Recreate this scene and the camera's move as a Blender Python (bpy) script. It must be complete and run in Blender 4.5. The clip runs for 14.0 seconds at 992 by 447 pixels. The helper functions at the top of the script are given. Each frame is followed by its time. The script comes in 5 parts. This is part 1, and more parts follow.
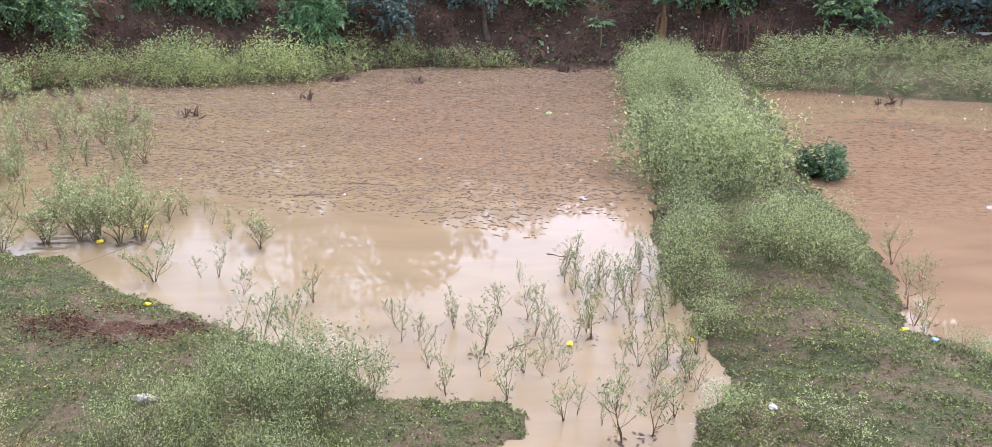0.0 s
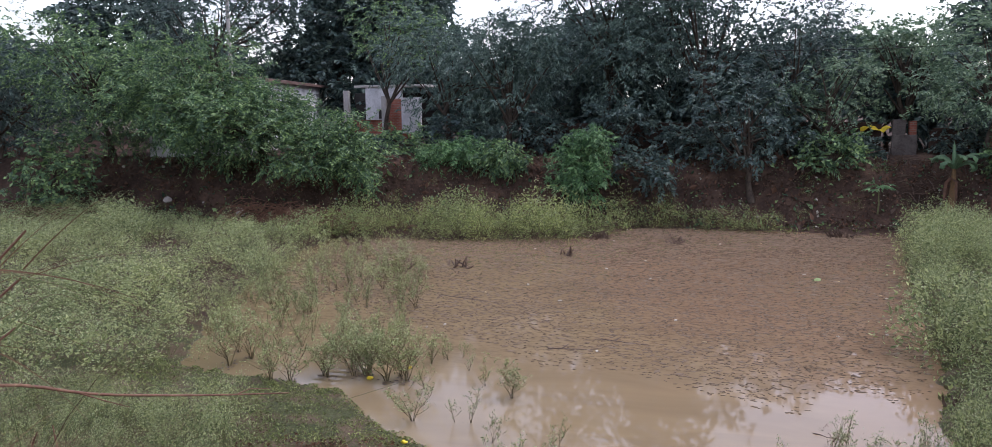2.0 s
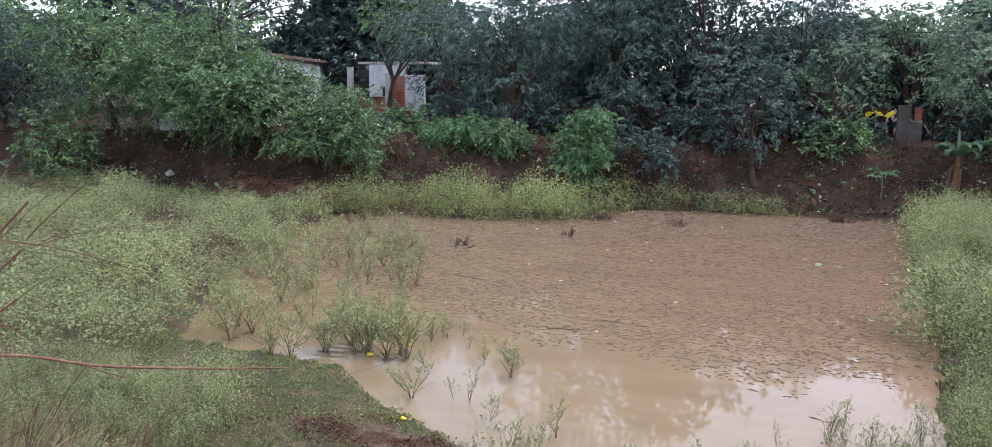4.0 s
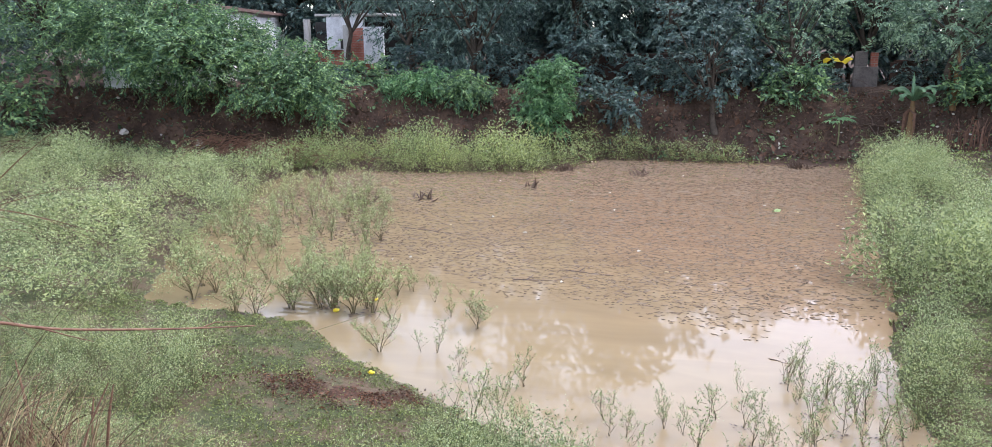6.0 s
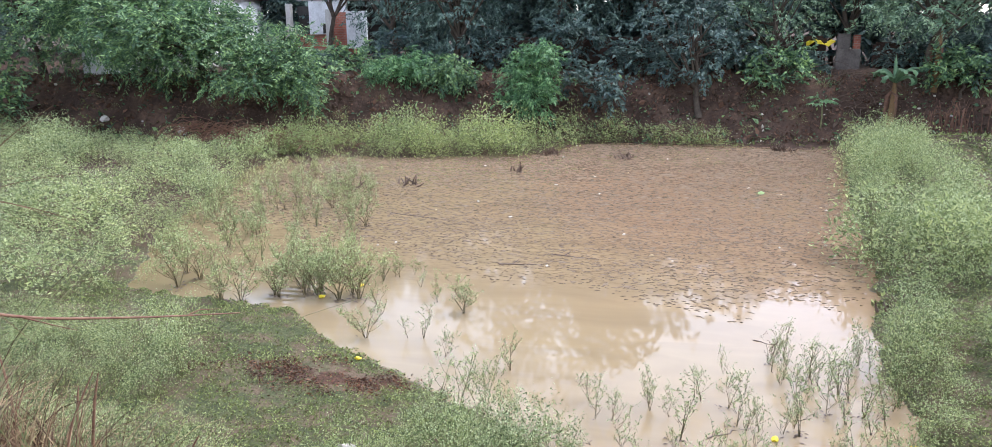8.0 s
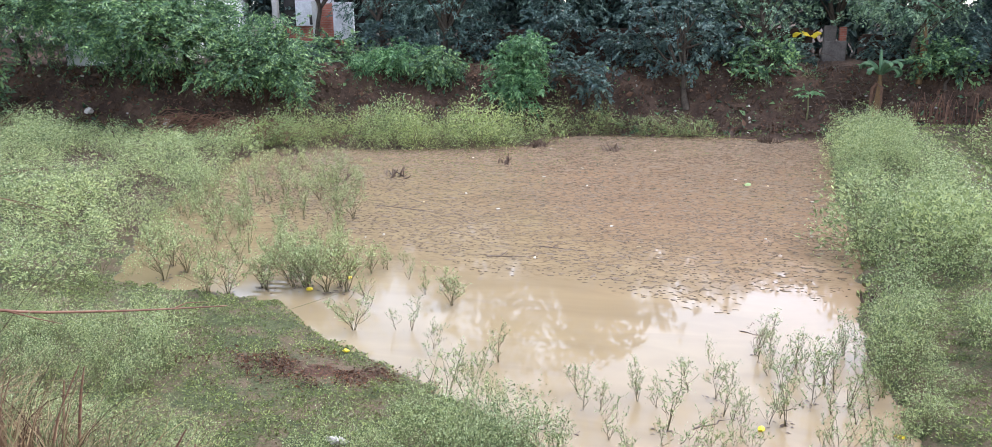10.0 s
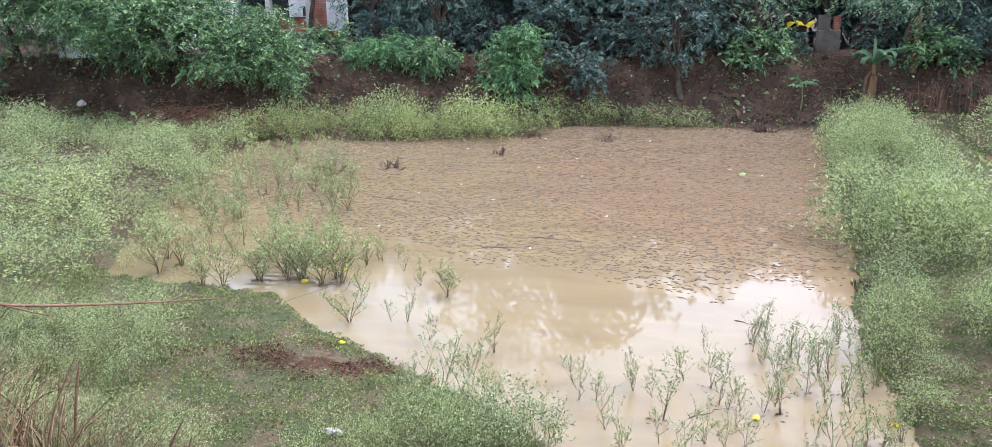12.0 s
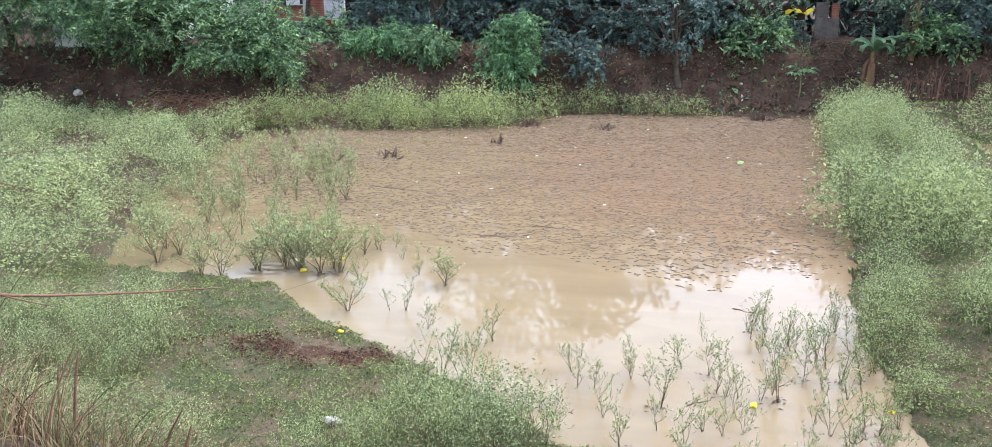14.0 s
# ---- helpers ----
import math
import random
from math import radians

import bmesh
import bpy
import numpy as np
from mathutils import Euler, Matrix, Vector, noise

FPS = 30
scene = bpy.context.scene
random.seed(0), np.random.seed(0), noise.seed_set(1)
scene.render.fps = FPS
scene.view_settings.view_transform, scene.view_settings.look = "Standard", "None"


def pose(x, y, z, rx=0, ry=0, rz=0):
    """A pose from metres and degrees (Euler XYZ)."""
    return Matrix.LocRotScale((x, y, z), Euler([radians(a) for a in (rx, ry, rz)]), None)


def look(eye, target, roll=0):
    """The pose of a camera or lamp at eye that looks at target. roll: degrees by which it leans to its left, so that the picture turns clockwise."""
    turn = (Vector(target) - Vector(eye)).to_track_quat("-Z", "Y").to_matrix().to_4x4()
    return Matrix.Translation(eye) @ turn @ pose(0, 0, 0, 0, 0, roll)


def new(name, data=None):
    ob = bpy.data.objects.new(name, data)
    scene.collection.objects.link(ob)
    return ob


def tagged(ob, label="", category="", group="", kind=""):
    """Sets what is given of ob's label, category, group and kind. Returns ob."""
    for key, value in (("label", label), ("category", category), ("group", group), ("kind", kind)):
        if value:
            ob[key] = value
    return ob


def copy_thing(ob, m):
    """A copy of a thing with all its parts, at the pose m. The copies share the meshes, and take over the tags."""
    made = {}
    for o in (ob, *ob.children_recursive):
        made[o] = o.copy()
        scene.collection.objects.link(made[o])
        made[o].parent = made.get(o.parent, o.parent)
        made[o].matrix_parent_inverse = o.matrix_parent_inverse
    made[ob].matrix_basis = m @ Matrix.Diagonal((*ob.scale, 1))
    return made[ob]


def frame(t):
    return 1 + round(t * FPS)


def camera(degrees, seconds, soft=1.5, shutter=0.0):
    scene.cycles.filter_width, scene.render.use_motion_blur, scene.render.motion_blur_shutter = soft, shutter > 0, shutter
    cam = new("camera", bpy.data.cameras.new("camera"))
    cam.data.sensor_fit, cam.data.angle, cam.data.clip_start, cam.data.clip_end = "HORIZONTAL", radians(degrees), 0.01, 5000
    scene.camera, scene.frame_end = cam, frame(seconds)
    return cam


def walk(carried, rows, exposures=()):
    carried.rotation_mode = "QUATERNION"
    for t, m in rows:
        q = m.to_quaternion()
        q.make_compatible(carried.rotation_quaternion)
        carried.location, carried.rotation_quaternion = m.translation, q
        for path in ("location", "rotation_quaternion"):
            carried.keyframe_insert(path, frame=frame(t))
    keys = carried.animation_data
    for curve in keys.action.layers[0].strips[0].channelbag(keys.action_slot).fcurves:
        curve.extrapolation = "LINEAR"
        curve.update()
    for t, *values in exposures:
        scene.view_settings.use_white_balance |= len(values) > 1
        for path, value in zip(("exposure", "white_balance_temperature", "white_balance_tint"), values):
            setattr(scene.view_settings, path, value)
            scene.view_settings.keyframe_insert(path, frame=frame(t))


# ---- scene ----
cam = camera(62.24, 14.0, 0.5)
EYE = 4.3
PATH = [
    (0, pose(0, 0, EYE, 70.60, -0.38, 0.13)),
    (0.5, pose(0, 0, EYE, 71.54, -0.19, 0.53)),
    (1, pose(0, 0, EYE, 76.71, 0.90, 5.18)),
    (1.5, pose(0, 0, EYE, 81.37, 1.03, 11.78)),
    (2, pose(0, 0, EYE, 81.61, 0.66, 17.98)),
    (2.2, pose(0, 0, EYE, 81.34, 0.35, 18.72)),
    (4.3, pose(0, 0, EYE, 79.59, -0.47, 18.05)),
    (4.5, pose(0, 0, EYE, 78.84, -0.47, 17.85)),
    (5, pose(0, 0, EYE, 78.01, -0.18, 17.37)),
    (5.5, pose(0, 0, EYE, 77.54, 0.10, 16.70)),
    (6, pose(0, 0, EYE, 76.87, 0.42, 15.55)),
    (6.5, pose(0, 0, EYE, 76.02, 0.66, 14.93)),
    (7, pose(0, 0, EYE, 75.85, 0.73, 14.84)),
    (7.5, pose(0, 0, EYE, 75.82, 0.67, 14.69)),
    (8, pose(0, 0, EYE, 75.79, 0.64, 14.45)),
    (8.5, pose(0, 0, EYE, 75.62, 0.60, 14.15)),
    (9, pose(0, 0, EYE, 75.49, 0.56, 13.94)),
    (11.5, pose(0, 0, EYE, 74.75, 0.70, 13.25)),
    (12, pose(0, 0, EYE, 74.59, 0.76, 13.19)),
    (12.5, pose(0, 0, EYE, 74.41, 0.81, 13.13)),
    (13, pose(0, 0, EYE, 74.21, 0.83, 13.10)),
    (13.5, pose(0, 0, EYE, 73.95, 0.80, 13.03)),
    (14, pose(0, 0, EYE, 73.81, 0.84, 13.03)),
]
STOPS = [(0, 0.12), (0.5, 0.12), (1.0, 0.08), (1.5, -0.44), (2.0, -0.84), (2.2, -0.84), (4.3, -0.26), (5.0, -0.04), (6.0, 0.06), (8.0, 0.15), (11.5, 0.22), (14.0, 0.24)]
# the clip's camera cools its white balance on the way
walk(cam, PATH, [(t, s, 6150 + warm, 13 + warm / 16) for (t, s), warm in zip(STOPS, (105, 105, 120, 140, 140, 130, 60, 10, 15, -10, -50, -60))])

# ---------- sky and sun: a bright overcast day ----------
world = bpy.data.worlds.new("overcast_sky")
scene.world = world
world.use_nodes = True
wn, wl = world.node_tree.nodes, world.node_tree.links
sky = wn.new("ShaderNodeTexSky")
sky.sky_type = 'NISHITA'
sky.sun_disc = False
sky.sun_elevation = radians(62)
sky.sun_rotation = radians(50)
sky.dust_density = 2.0
sky.air_density = 1.0
grey = wn.new("ShaderNodeHueSaturation")
grey.inputs["Saturation"].default_value = 0.5
grey.inputs["Value"].default_value = 4.2
wl.new(sky.outputs[0], grey.inputs["Color"])
wl.new(grey.outputs[0], wn["Background"].inputs[0])
SKY_STRENGTH = 0.15
wn["Background"].inputs[1].default_value = SKY_STRENGTH
sun = new("sun", bpy.data.lights.new("sun", "SUN"))
sun.data.energy = 0.5
sun.data.angle = radians(40)
sun.data.color = (1.0, 0.97, 0.93)
sun.matrix_world = look((16.3, 13.7, 40), (0, 0, 0))


# ---------- materials ----------
def material(name, rough=0.7, spec=0.3):
    m = bpy.data.materials.new(name)
    m.use_nodes = True
    b = m.node_tree.nodes["Principled BSDF"]
    b.inputs["Roughness"].default_value = rough
    b.inputs["Specular IOR Level"].default_value = spec
    return m, m.node_tree.nodes, m.node_tree.links, b


def ramp(nodes, links, source, stops):
    r = nodes.new("ShaderNodeValToRGB")
    while len(r.color_ramp.elements) < len(stops):
        r.color_ramp.elements.new(0.5)
    for e, (p, c) in zip(r.color_ramp.elements, stops):
        e.position, e.color = p, (*c, 1)
    links.new(source, r.inputs[0])
    return r.outputs[0]


def noise_at(nodes, links, scale, detail=4.0, rough=0.6, where="Position"):
    n = nodes.new("ShaderNodeTexNoise")
    n.inputs["Scale"].default_value = scale
    n.inputs["Detail"].default_value = detail
    n.inputs["Roughness"].default_value = rough
    if where == "Position":
        g = nodes.new("ShaderNodeNewGeometry")
        links.new(g.outputs["Position"], n.inputs["Vector"])
    else:
        g = nodes.new("ShaderNodeTexCoord")
        links.new(g.outputs["Object"], n.inputs["Vector"])
    return n.outputs["Fac"]


def mix(nodes, links, fac, a, b, kind="MIX"):
    m = nodes.new("ShaderNodeMix")
    m.data_type = 'RGBA'
    m.blend_type = kind
    for socket, value in ((m.inputs[0], fac), (m.inputs[6], a), (m.inputs[7], b)):
        if isinstance(value, (int, float)):
            socket.default_value = value
        elif isinstance(value, tuple):
            socket.default_value = (*value, 1)
        else:
            links.new(value, socket)
    return m.outputs[2]


def maths(nodes, links, op, a, b=0.0, clamp=False):
    m = nodes.new("ShaderNodeMath")
    m.operation = op
    m.use_clamp = clamp
    for socket, value in ((m.inputs[0], a), (m.inputs[1], b)):
        if isinstance(value, (int, float)):
            socket.default_value = value
        else:
            links.new(value, socket)
    return m.outputs[0]


def bump(nodes, links, b, height, strength, distance):
    n = nodes.new("ShaderNodeBump")
    n.inputs["Strength"].default_value = strength
    n.inputs["Distance"].default_value = distance
    links.new(height, n.inputs["Height"])
    links.new(n.outputs[0], b.inputs["Normal"])


def leaf_material(name, c1, c2, c3, rough=0.45, through_light=0.3, patch=0.8):
    """Leaves that differ one by one and in larger patches, and let some light through."""
    m, n, l, b = material(name, rough, 0.35)
    g = n.new("ShaderNodeNewGeometry")
    col = ramp(n, l, g.outputs["Random Per Island"], [(0.0, c1), (0.55, c2), (1.0, c3)])
    patches = ramp(n, l, noise_at(n, l, patch, 3.0), [(0.3, (0.62, 0.66, 0.66)), (0.7, (1.25, 1.2, 1.0))])
    col = mix(n, l, 0.75, col, patches, "MULTIPLY")
    l.new(col, b.inputs["Base Color"])
    t = n.new("ShaderNodeBsdfTranslucent")
    l.new(col, t.inputs[0])
    s = n.new("ShaderNodeMixShader")
    s.inputs[0].default_value = through_light
    l.new(b.outputs[0], s.inputs[1])
    l.new(t.outputs[0], s.inputs[2])
    l.new(s.outputs[0], n["Material Output"].inputs[0])
    return m


def plain_material(name, c1, c2, scale=8.0, rough=0.75, spec=0.25, relief=0.3, depth=0.02, where="Position"):
    """A surface with two tones, mottled at a coarse and a fine scale, and fine relief."""
    m, n, l, b = material(name, rough, spec)
    coarse = noise_at(n, l, scale, 5.0, 0.65, where)
    fine = noise_at(n, l, scale * 7, 3.0, 0.6, where)
    both = maths(n, l, 'ADD', maths(n, l, 'MULTIPLY', coarse, 0.65), maths(n, l, 'MULTIPLY', fine, 0.35))
    l.new(ramp(n, l, both, [(0.35, c1), (0.65, c2)]), b.inputs["Base Color"])
    bump(n, l, b, both, relief, depth)
    return m


# blue raised to put the bluish haze over distant foliage into the colour
LEAF_DARK = leaf_material("leaf_dark", (0.042, 0.073, 0.075), (0.088, 0.14, 0.14), (0.19, 0.265, 0.23), 0.33)
LEAF_MANGO = leaf_material("leaf_mango", (0.048, 0.086, 0.085), (0.104, 0.168, 0.155), (0.22, 0.31, 0.26), 0.33)
LEAF_MID = leaf_material("leaf_mid", (0.05, 0.10, 0.066), (0.115, 0.21, 0.11), (0.33, 0.48, 0.21), 0.4)
LEAF_BRIGHT = leaf_material("leaf_bright", (0.055, 0.125, 0.065), (0.11, 0.235, 0.105), (0.26, 0.42, 0.2), 0.38)
LEAF_FEATHER = leaf_material("leaf_feather", (0.09, 0.16, 0.115), (0.185, 0.285, 0.195), (0.33, 0.45, 0.30), 0.5)
WEED_LEAF = leaf_material("weed_leaf", (0.12, 0.16, 0.07), (0.285, 0.34, 0.155), (0.52, 0.57, 0.29), 0.6, 0.45, 0.5)
WEED_YELLOW = leaf_material("weed_leaf_yellow", (0.135, 0.175, 0.068), (0.32, 0.385, 0.15), (0.54, 0.59, 0.28), 0.6, 0.45, 0.5)
WEED_OLIVE = leaf_material("weed_leaf_olive", (0.09, 0.125, 0.05), (0.25, 0.30, 0.13), (0.49, 0.53, 0.27), 0.6, 0.45, 0.7)
TURF = leaf_material("turf_leaf", (0.10, 0.078, 0.04), (0.165, 0.215, 0.07), (0.37, 0.42, 0.18), 0.6, 0.3, 0.9)
FLOWER = plain_material("weed_flower", (0.34, 0.40, 0.21), (0.5, 0.55, 0.32), 9.0, 0.8, 0.1, 0.0)
STEM = plain_material("weed_stem", (0.10, 0.115, 0.05), (0.2, 0.185, 0.09), 6.0, 0.8)
STEM_WET = plain_material("weed_stem_brown", (0.085, 0.068, 0.036), (0.19, 0.155, 0.08), 6.0, 0.8)
BARK = plain_material("bark", (0.035, 0.026, 0.02), (0.11, 0.085, 0.065), 5.0, 0.85, 0.2, 0.7, 0.03)
STRAW = leaf_material("straw", (0.05, 0.026, 0.018), (0.16, 0.09, 0.052), (0.44, 0.34, 0.21), 0.65, 0.2, 1.5)
REED = plain_material("reed", (0.10, 0.04, 0.026), (0.25, 0.14, 0.085), 14.0, 0.6, 0.3, 0.3, 0.004)
GRASS_LONG = leaf_material("long_grass", (0.07, 0.11, 0.04), (0.16, 0.2, 0.085), (0.36, 0.36, 0.19), 0.5, 0.3, 1.2)
BANANA_LEAF = leaf_material("banana_leaf", (0.085, 0.165, 0.095), (0.13, 0.235, 0.13), (0.19, 0.31, 0.18), 0.35, 0.35, 2.0)
BANANA_TRUNK = plain_material("banana_trunk", (0.11, 0.075, 0.035), (0.24, 0.13, 0.06), 4.0, 0.7)
DEAD_LEAF = plain_material("dead_leaf", (0.07, 0.035, 0.025), (0.2, 0.11, 0.07), 6.0, 0.85)
RUST_LEAF = leaf_material("rusty_leaf", (0.05, 0.025, 0.016), (0.13, 0.06, 0.035), (0.26, 0.13, 0.08), 0.8, 0.1, 2.0)
CONCRETE = plain_material("concrete", (0.34, 0.32, 0.3), (0.5, 0.48, 0.45), 2.5, 0.85, 0.2, 0.3)
PLASTER = plain_material("plaster", (0.08, 0.066, 0.06), (0.2, 0.17, 0.155), 2.5, 0.85, 0.2, 0.3)
WHITEWASH = plain_material("whitewash", (0.45, 0.45, 0.46), (0.78, 0.78, 0.8), 1.6, 0.8, 0.2, 0.2)
ROOF_TIN = plain_material("rusty_roof", (0.10, 0.055, 0.045), (0.2, 0.13, 0.11), 1.5, 0.7)
# shade of the house's inside put into the colour; also used for wires
DARK_INSIDE = plain_material("dark_inside", (0.03, 0.028, 0.026), (0.06, 0.055, 0.05), 2.0, 0.9)
TARP = plain_material("yellow_plastic", (0.75, 0.55, 0.02), (0.85, 0.68, 0.05), 5.0, 0.4, 0.4)
PALE_SCRAP = plain_material("pale_scrap", (0.38, 0.34, 0.28), (0.6, 0.56, 0.48), 9.0, 0.6, 0.3)
WHITE_LITTER = plain_material("white_litter", (0.6, 0.58, 0.55), (0.85, 0.84, 0.82), 9.0, 0.5, 0.4)
BLUE_LITTER = plain_material("blue_litter", (0.12, 0.25, 0.55), (0.3, 0.45, 0.75), 9.0, 0.4, 0.4)
STONE = plain_material("stone", (0.28, 0.25, 0.22), (0.5, 0.46, 0.42), 9.0, 0.85, 0.2, 0.6)
FLOAT_BITS = plain_material("floating_bits", (0.105, 0.075, 0.05), (0.2, 0.145, 0.095), 3.0, 0.8)
LOG = plain_material("wet_wood", (0.045, 0.026, 0.018), (0.12, 0.075, 0.05), 9.0, 0.6, 0.4, 0.6)


def brick_material(name, c1, c2, mortar):
    m, n, l, b = material(name, 0.9, 0.15)
    g = n.new("ShaderNodeTexCoord")
    turn = n.new("ShaderNodeMapping")
    turn.inputs["Rotation"].default_value = (radians(90), 0, 0)
    l.new(g.outputs["Object"], turn.inputs[0])
    k = n.new("ShaderNodeTexBrick")
    k.inputs["Color1"].default_value = (*c1, 1)
    k.inputs["Color2"].default_value = (*c2, 1)
    k.inputs["Mortar"].default_value = (*mortar, 1)
    k.inputs["Scale"].default_value = 1.0
    k.inputs["Brick Width"].default_value = 0.23
    k.inputs["Row Height"].default_value = 0.085
    k.inputs["Mortar Size"].default_value = 0.008
    l.new(turn.outputs[0], k.inputs["Vector"])
    dirt = ramp(n, l, noise_at(n, l, 1.3, 5.0), [(0.35, (0.55, 0.5, 0.47)), (0.65, (1.0, 1.0, 1.0))])
    l.new(mix(n, l, 1.0, k.outputs["Color"], dirt, "MULTIPLY"), b.inputs["Base Color"])
    bump(n, l, b, k.outputs["Fac"], -0.4, 0.01)
    return m


BRICK_RED = brick_material("red_brick", (0.44, 0.15, 0.10), (0.34, 0.12, 0.085), (0.34, 0.28, 0.24))
BRICK_OLD = brick_material("old_brick", (0.085, 0.05, 0.038), (0.06, 0.038, 0.03), (0.06, 0.048, 0.04))


def earth_material():
    """Bare red-brown earth; low green turf on the flat land by the near shore; a patch of rusty mud."""
    m, n, l, b = material("earth", 0.9, 0.2)
    g = n.new("ShaderNodeNewGeometry")
    xyz = n.new("ShaderNodeSeparateXYZ")
    l.new(g.outputs["Position"], xyz.inputs[0])
    coarse = noise_at(n, l, 0.9, 6.0, 0.65)
    fine = noise_at(n, l, 9.0, 5.0, 0.7)
    soil = ramp(n, l, coarse, [(0.3, (0.03, 0.02, 0.015)), (0.5, (0.06, 0.038, 0.028)), (0.7, (0.125, 0.078, 0.055))])
    soil = mix(n, l, 0.6, soil, ramp(n, l, fine, [(0.3, (0.35, 0.33, 0.31)), (0.7, (1.7, 1.62, 1.55))]), "MULTIPLY")
    turf = ramp(n, l, fine, [(0.3, (0.03, 0.034, 0.016)), (0.5, (0.06, 0.07, 0.03)), (0.72, (0.105, 0.108, 0.055))])
    blades = ramp(n, l, noise_at(n, l, 45.0, 3.0, 0.7), [(0.35, (0.45, 0.45, 0.45)), (0.65, (1.5, 1.5, 1.4))])
    turf = mix(n, l, 0.8, turf, blades, "MULTIPLY")
    bare = ramp(n, l, noise_at(n, l, 1.7, 6.0, 0.75), [(0.46, (0, 0, 0)), (0.58, (1, 1, 1))])
    turf = mix(n, l, maths(n, l, 'MULTIPLY', bare, 0.85), turf, (0.125, 0.085, 0.058))
    reach = maths(n, l, 'ADD', 13.5, maths(n, l, 'MULTIPLY', maths(n, l, 'GREATER_THAN', xyz.outputs["X"], 2.3), 13.2))
    near = maths(n, l, 'SUBTRACT', reach, xyz.outputs["Y"], True)
    level = maths(n, l, 'MULTIPLY', maths(n, l, 'SUBTRACT', 1.15, xyz.outputs["Z"]), 3.0, True)
    dry = maths(n, l, 'MULTIPLY', maths(n, l, 'ADD', xyz.outputs["Z"], 0.004), 60.0, True)
    mask = maths(n, l, 'MULTIPLY', maths(n, l, 'MULTIPLY', near, level), dry)
    col = mix(n, l, mask, soil, turf)
    spot = n.new("ShaderNodeVectorMath")
    spot.operation = 'DISTANCE'
    wide = n.new("ShaderNodeMapping")
    wide.inputs["Scale"].default_value = (0.62, 1.5, 1.0)
    l.new(g.outputs["Position"], wide.inputs[0])
    l.new(wide.outputs[0], spot.inputs[0])
    spot.inputs[1].default_value = (-4.3 * 0.62, 8.45 * 1.5, 0.0)
    torn = maths(n, l, 'ADD', maths(n, l, 'MULTIPLY', noise_at(n, l, 3.2, 6.0, 0.75), 3.6), maths(n, l, 'MULTIPLY', fine, 0.8))
    ragged = maths(n, l, 'SUBTRACT', maths(n, l, 'ADD', spot.outputs["Value"], torn), 1.75)
    rust = ramp(n, l, ragged, [(0.72, (1, 1, 1)), (0.86, (0, 0, 0))])
    rusty = ramp(n, l, noise_at(n, l, 22.0, 4.0, 0.7), [(0.36, (0.03, 0.018, 0.012)), (0.55, (0.08, 0.04, 0.025)), (0.7, (0.15, 0.06, 0.038))])
    col = mix(n, l, rust, col, rusty)
    l.new(col, b.inputs["Base Color"])
    wet = ramp(n, l, xyz.outputs["Z"], [(0.0, (0.3, 0.3, 0.3)), (0.012, (0.92, 0.92, 0.92))])
    l.new(wet, b.inputs["Roughness"])
    bump(n, l, b, maths(n, l, 'ADD', fine, coarse), 0.8, 0.06)
    return m


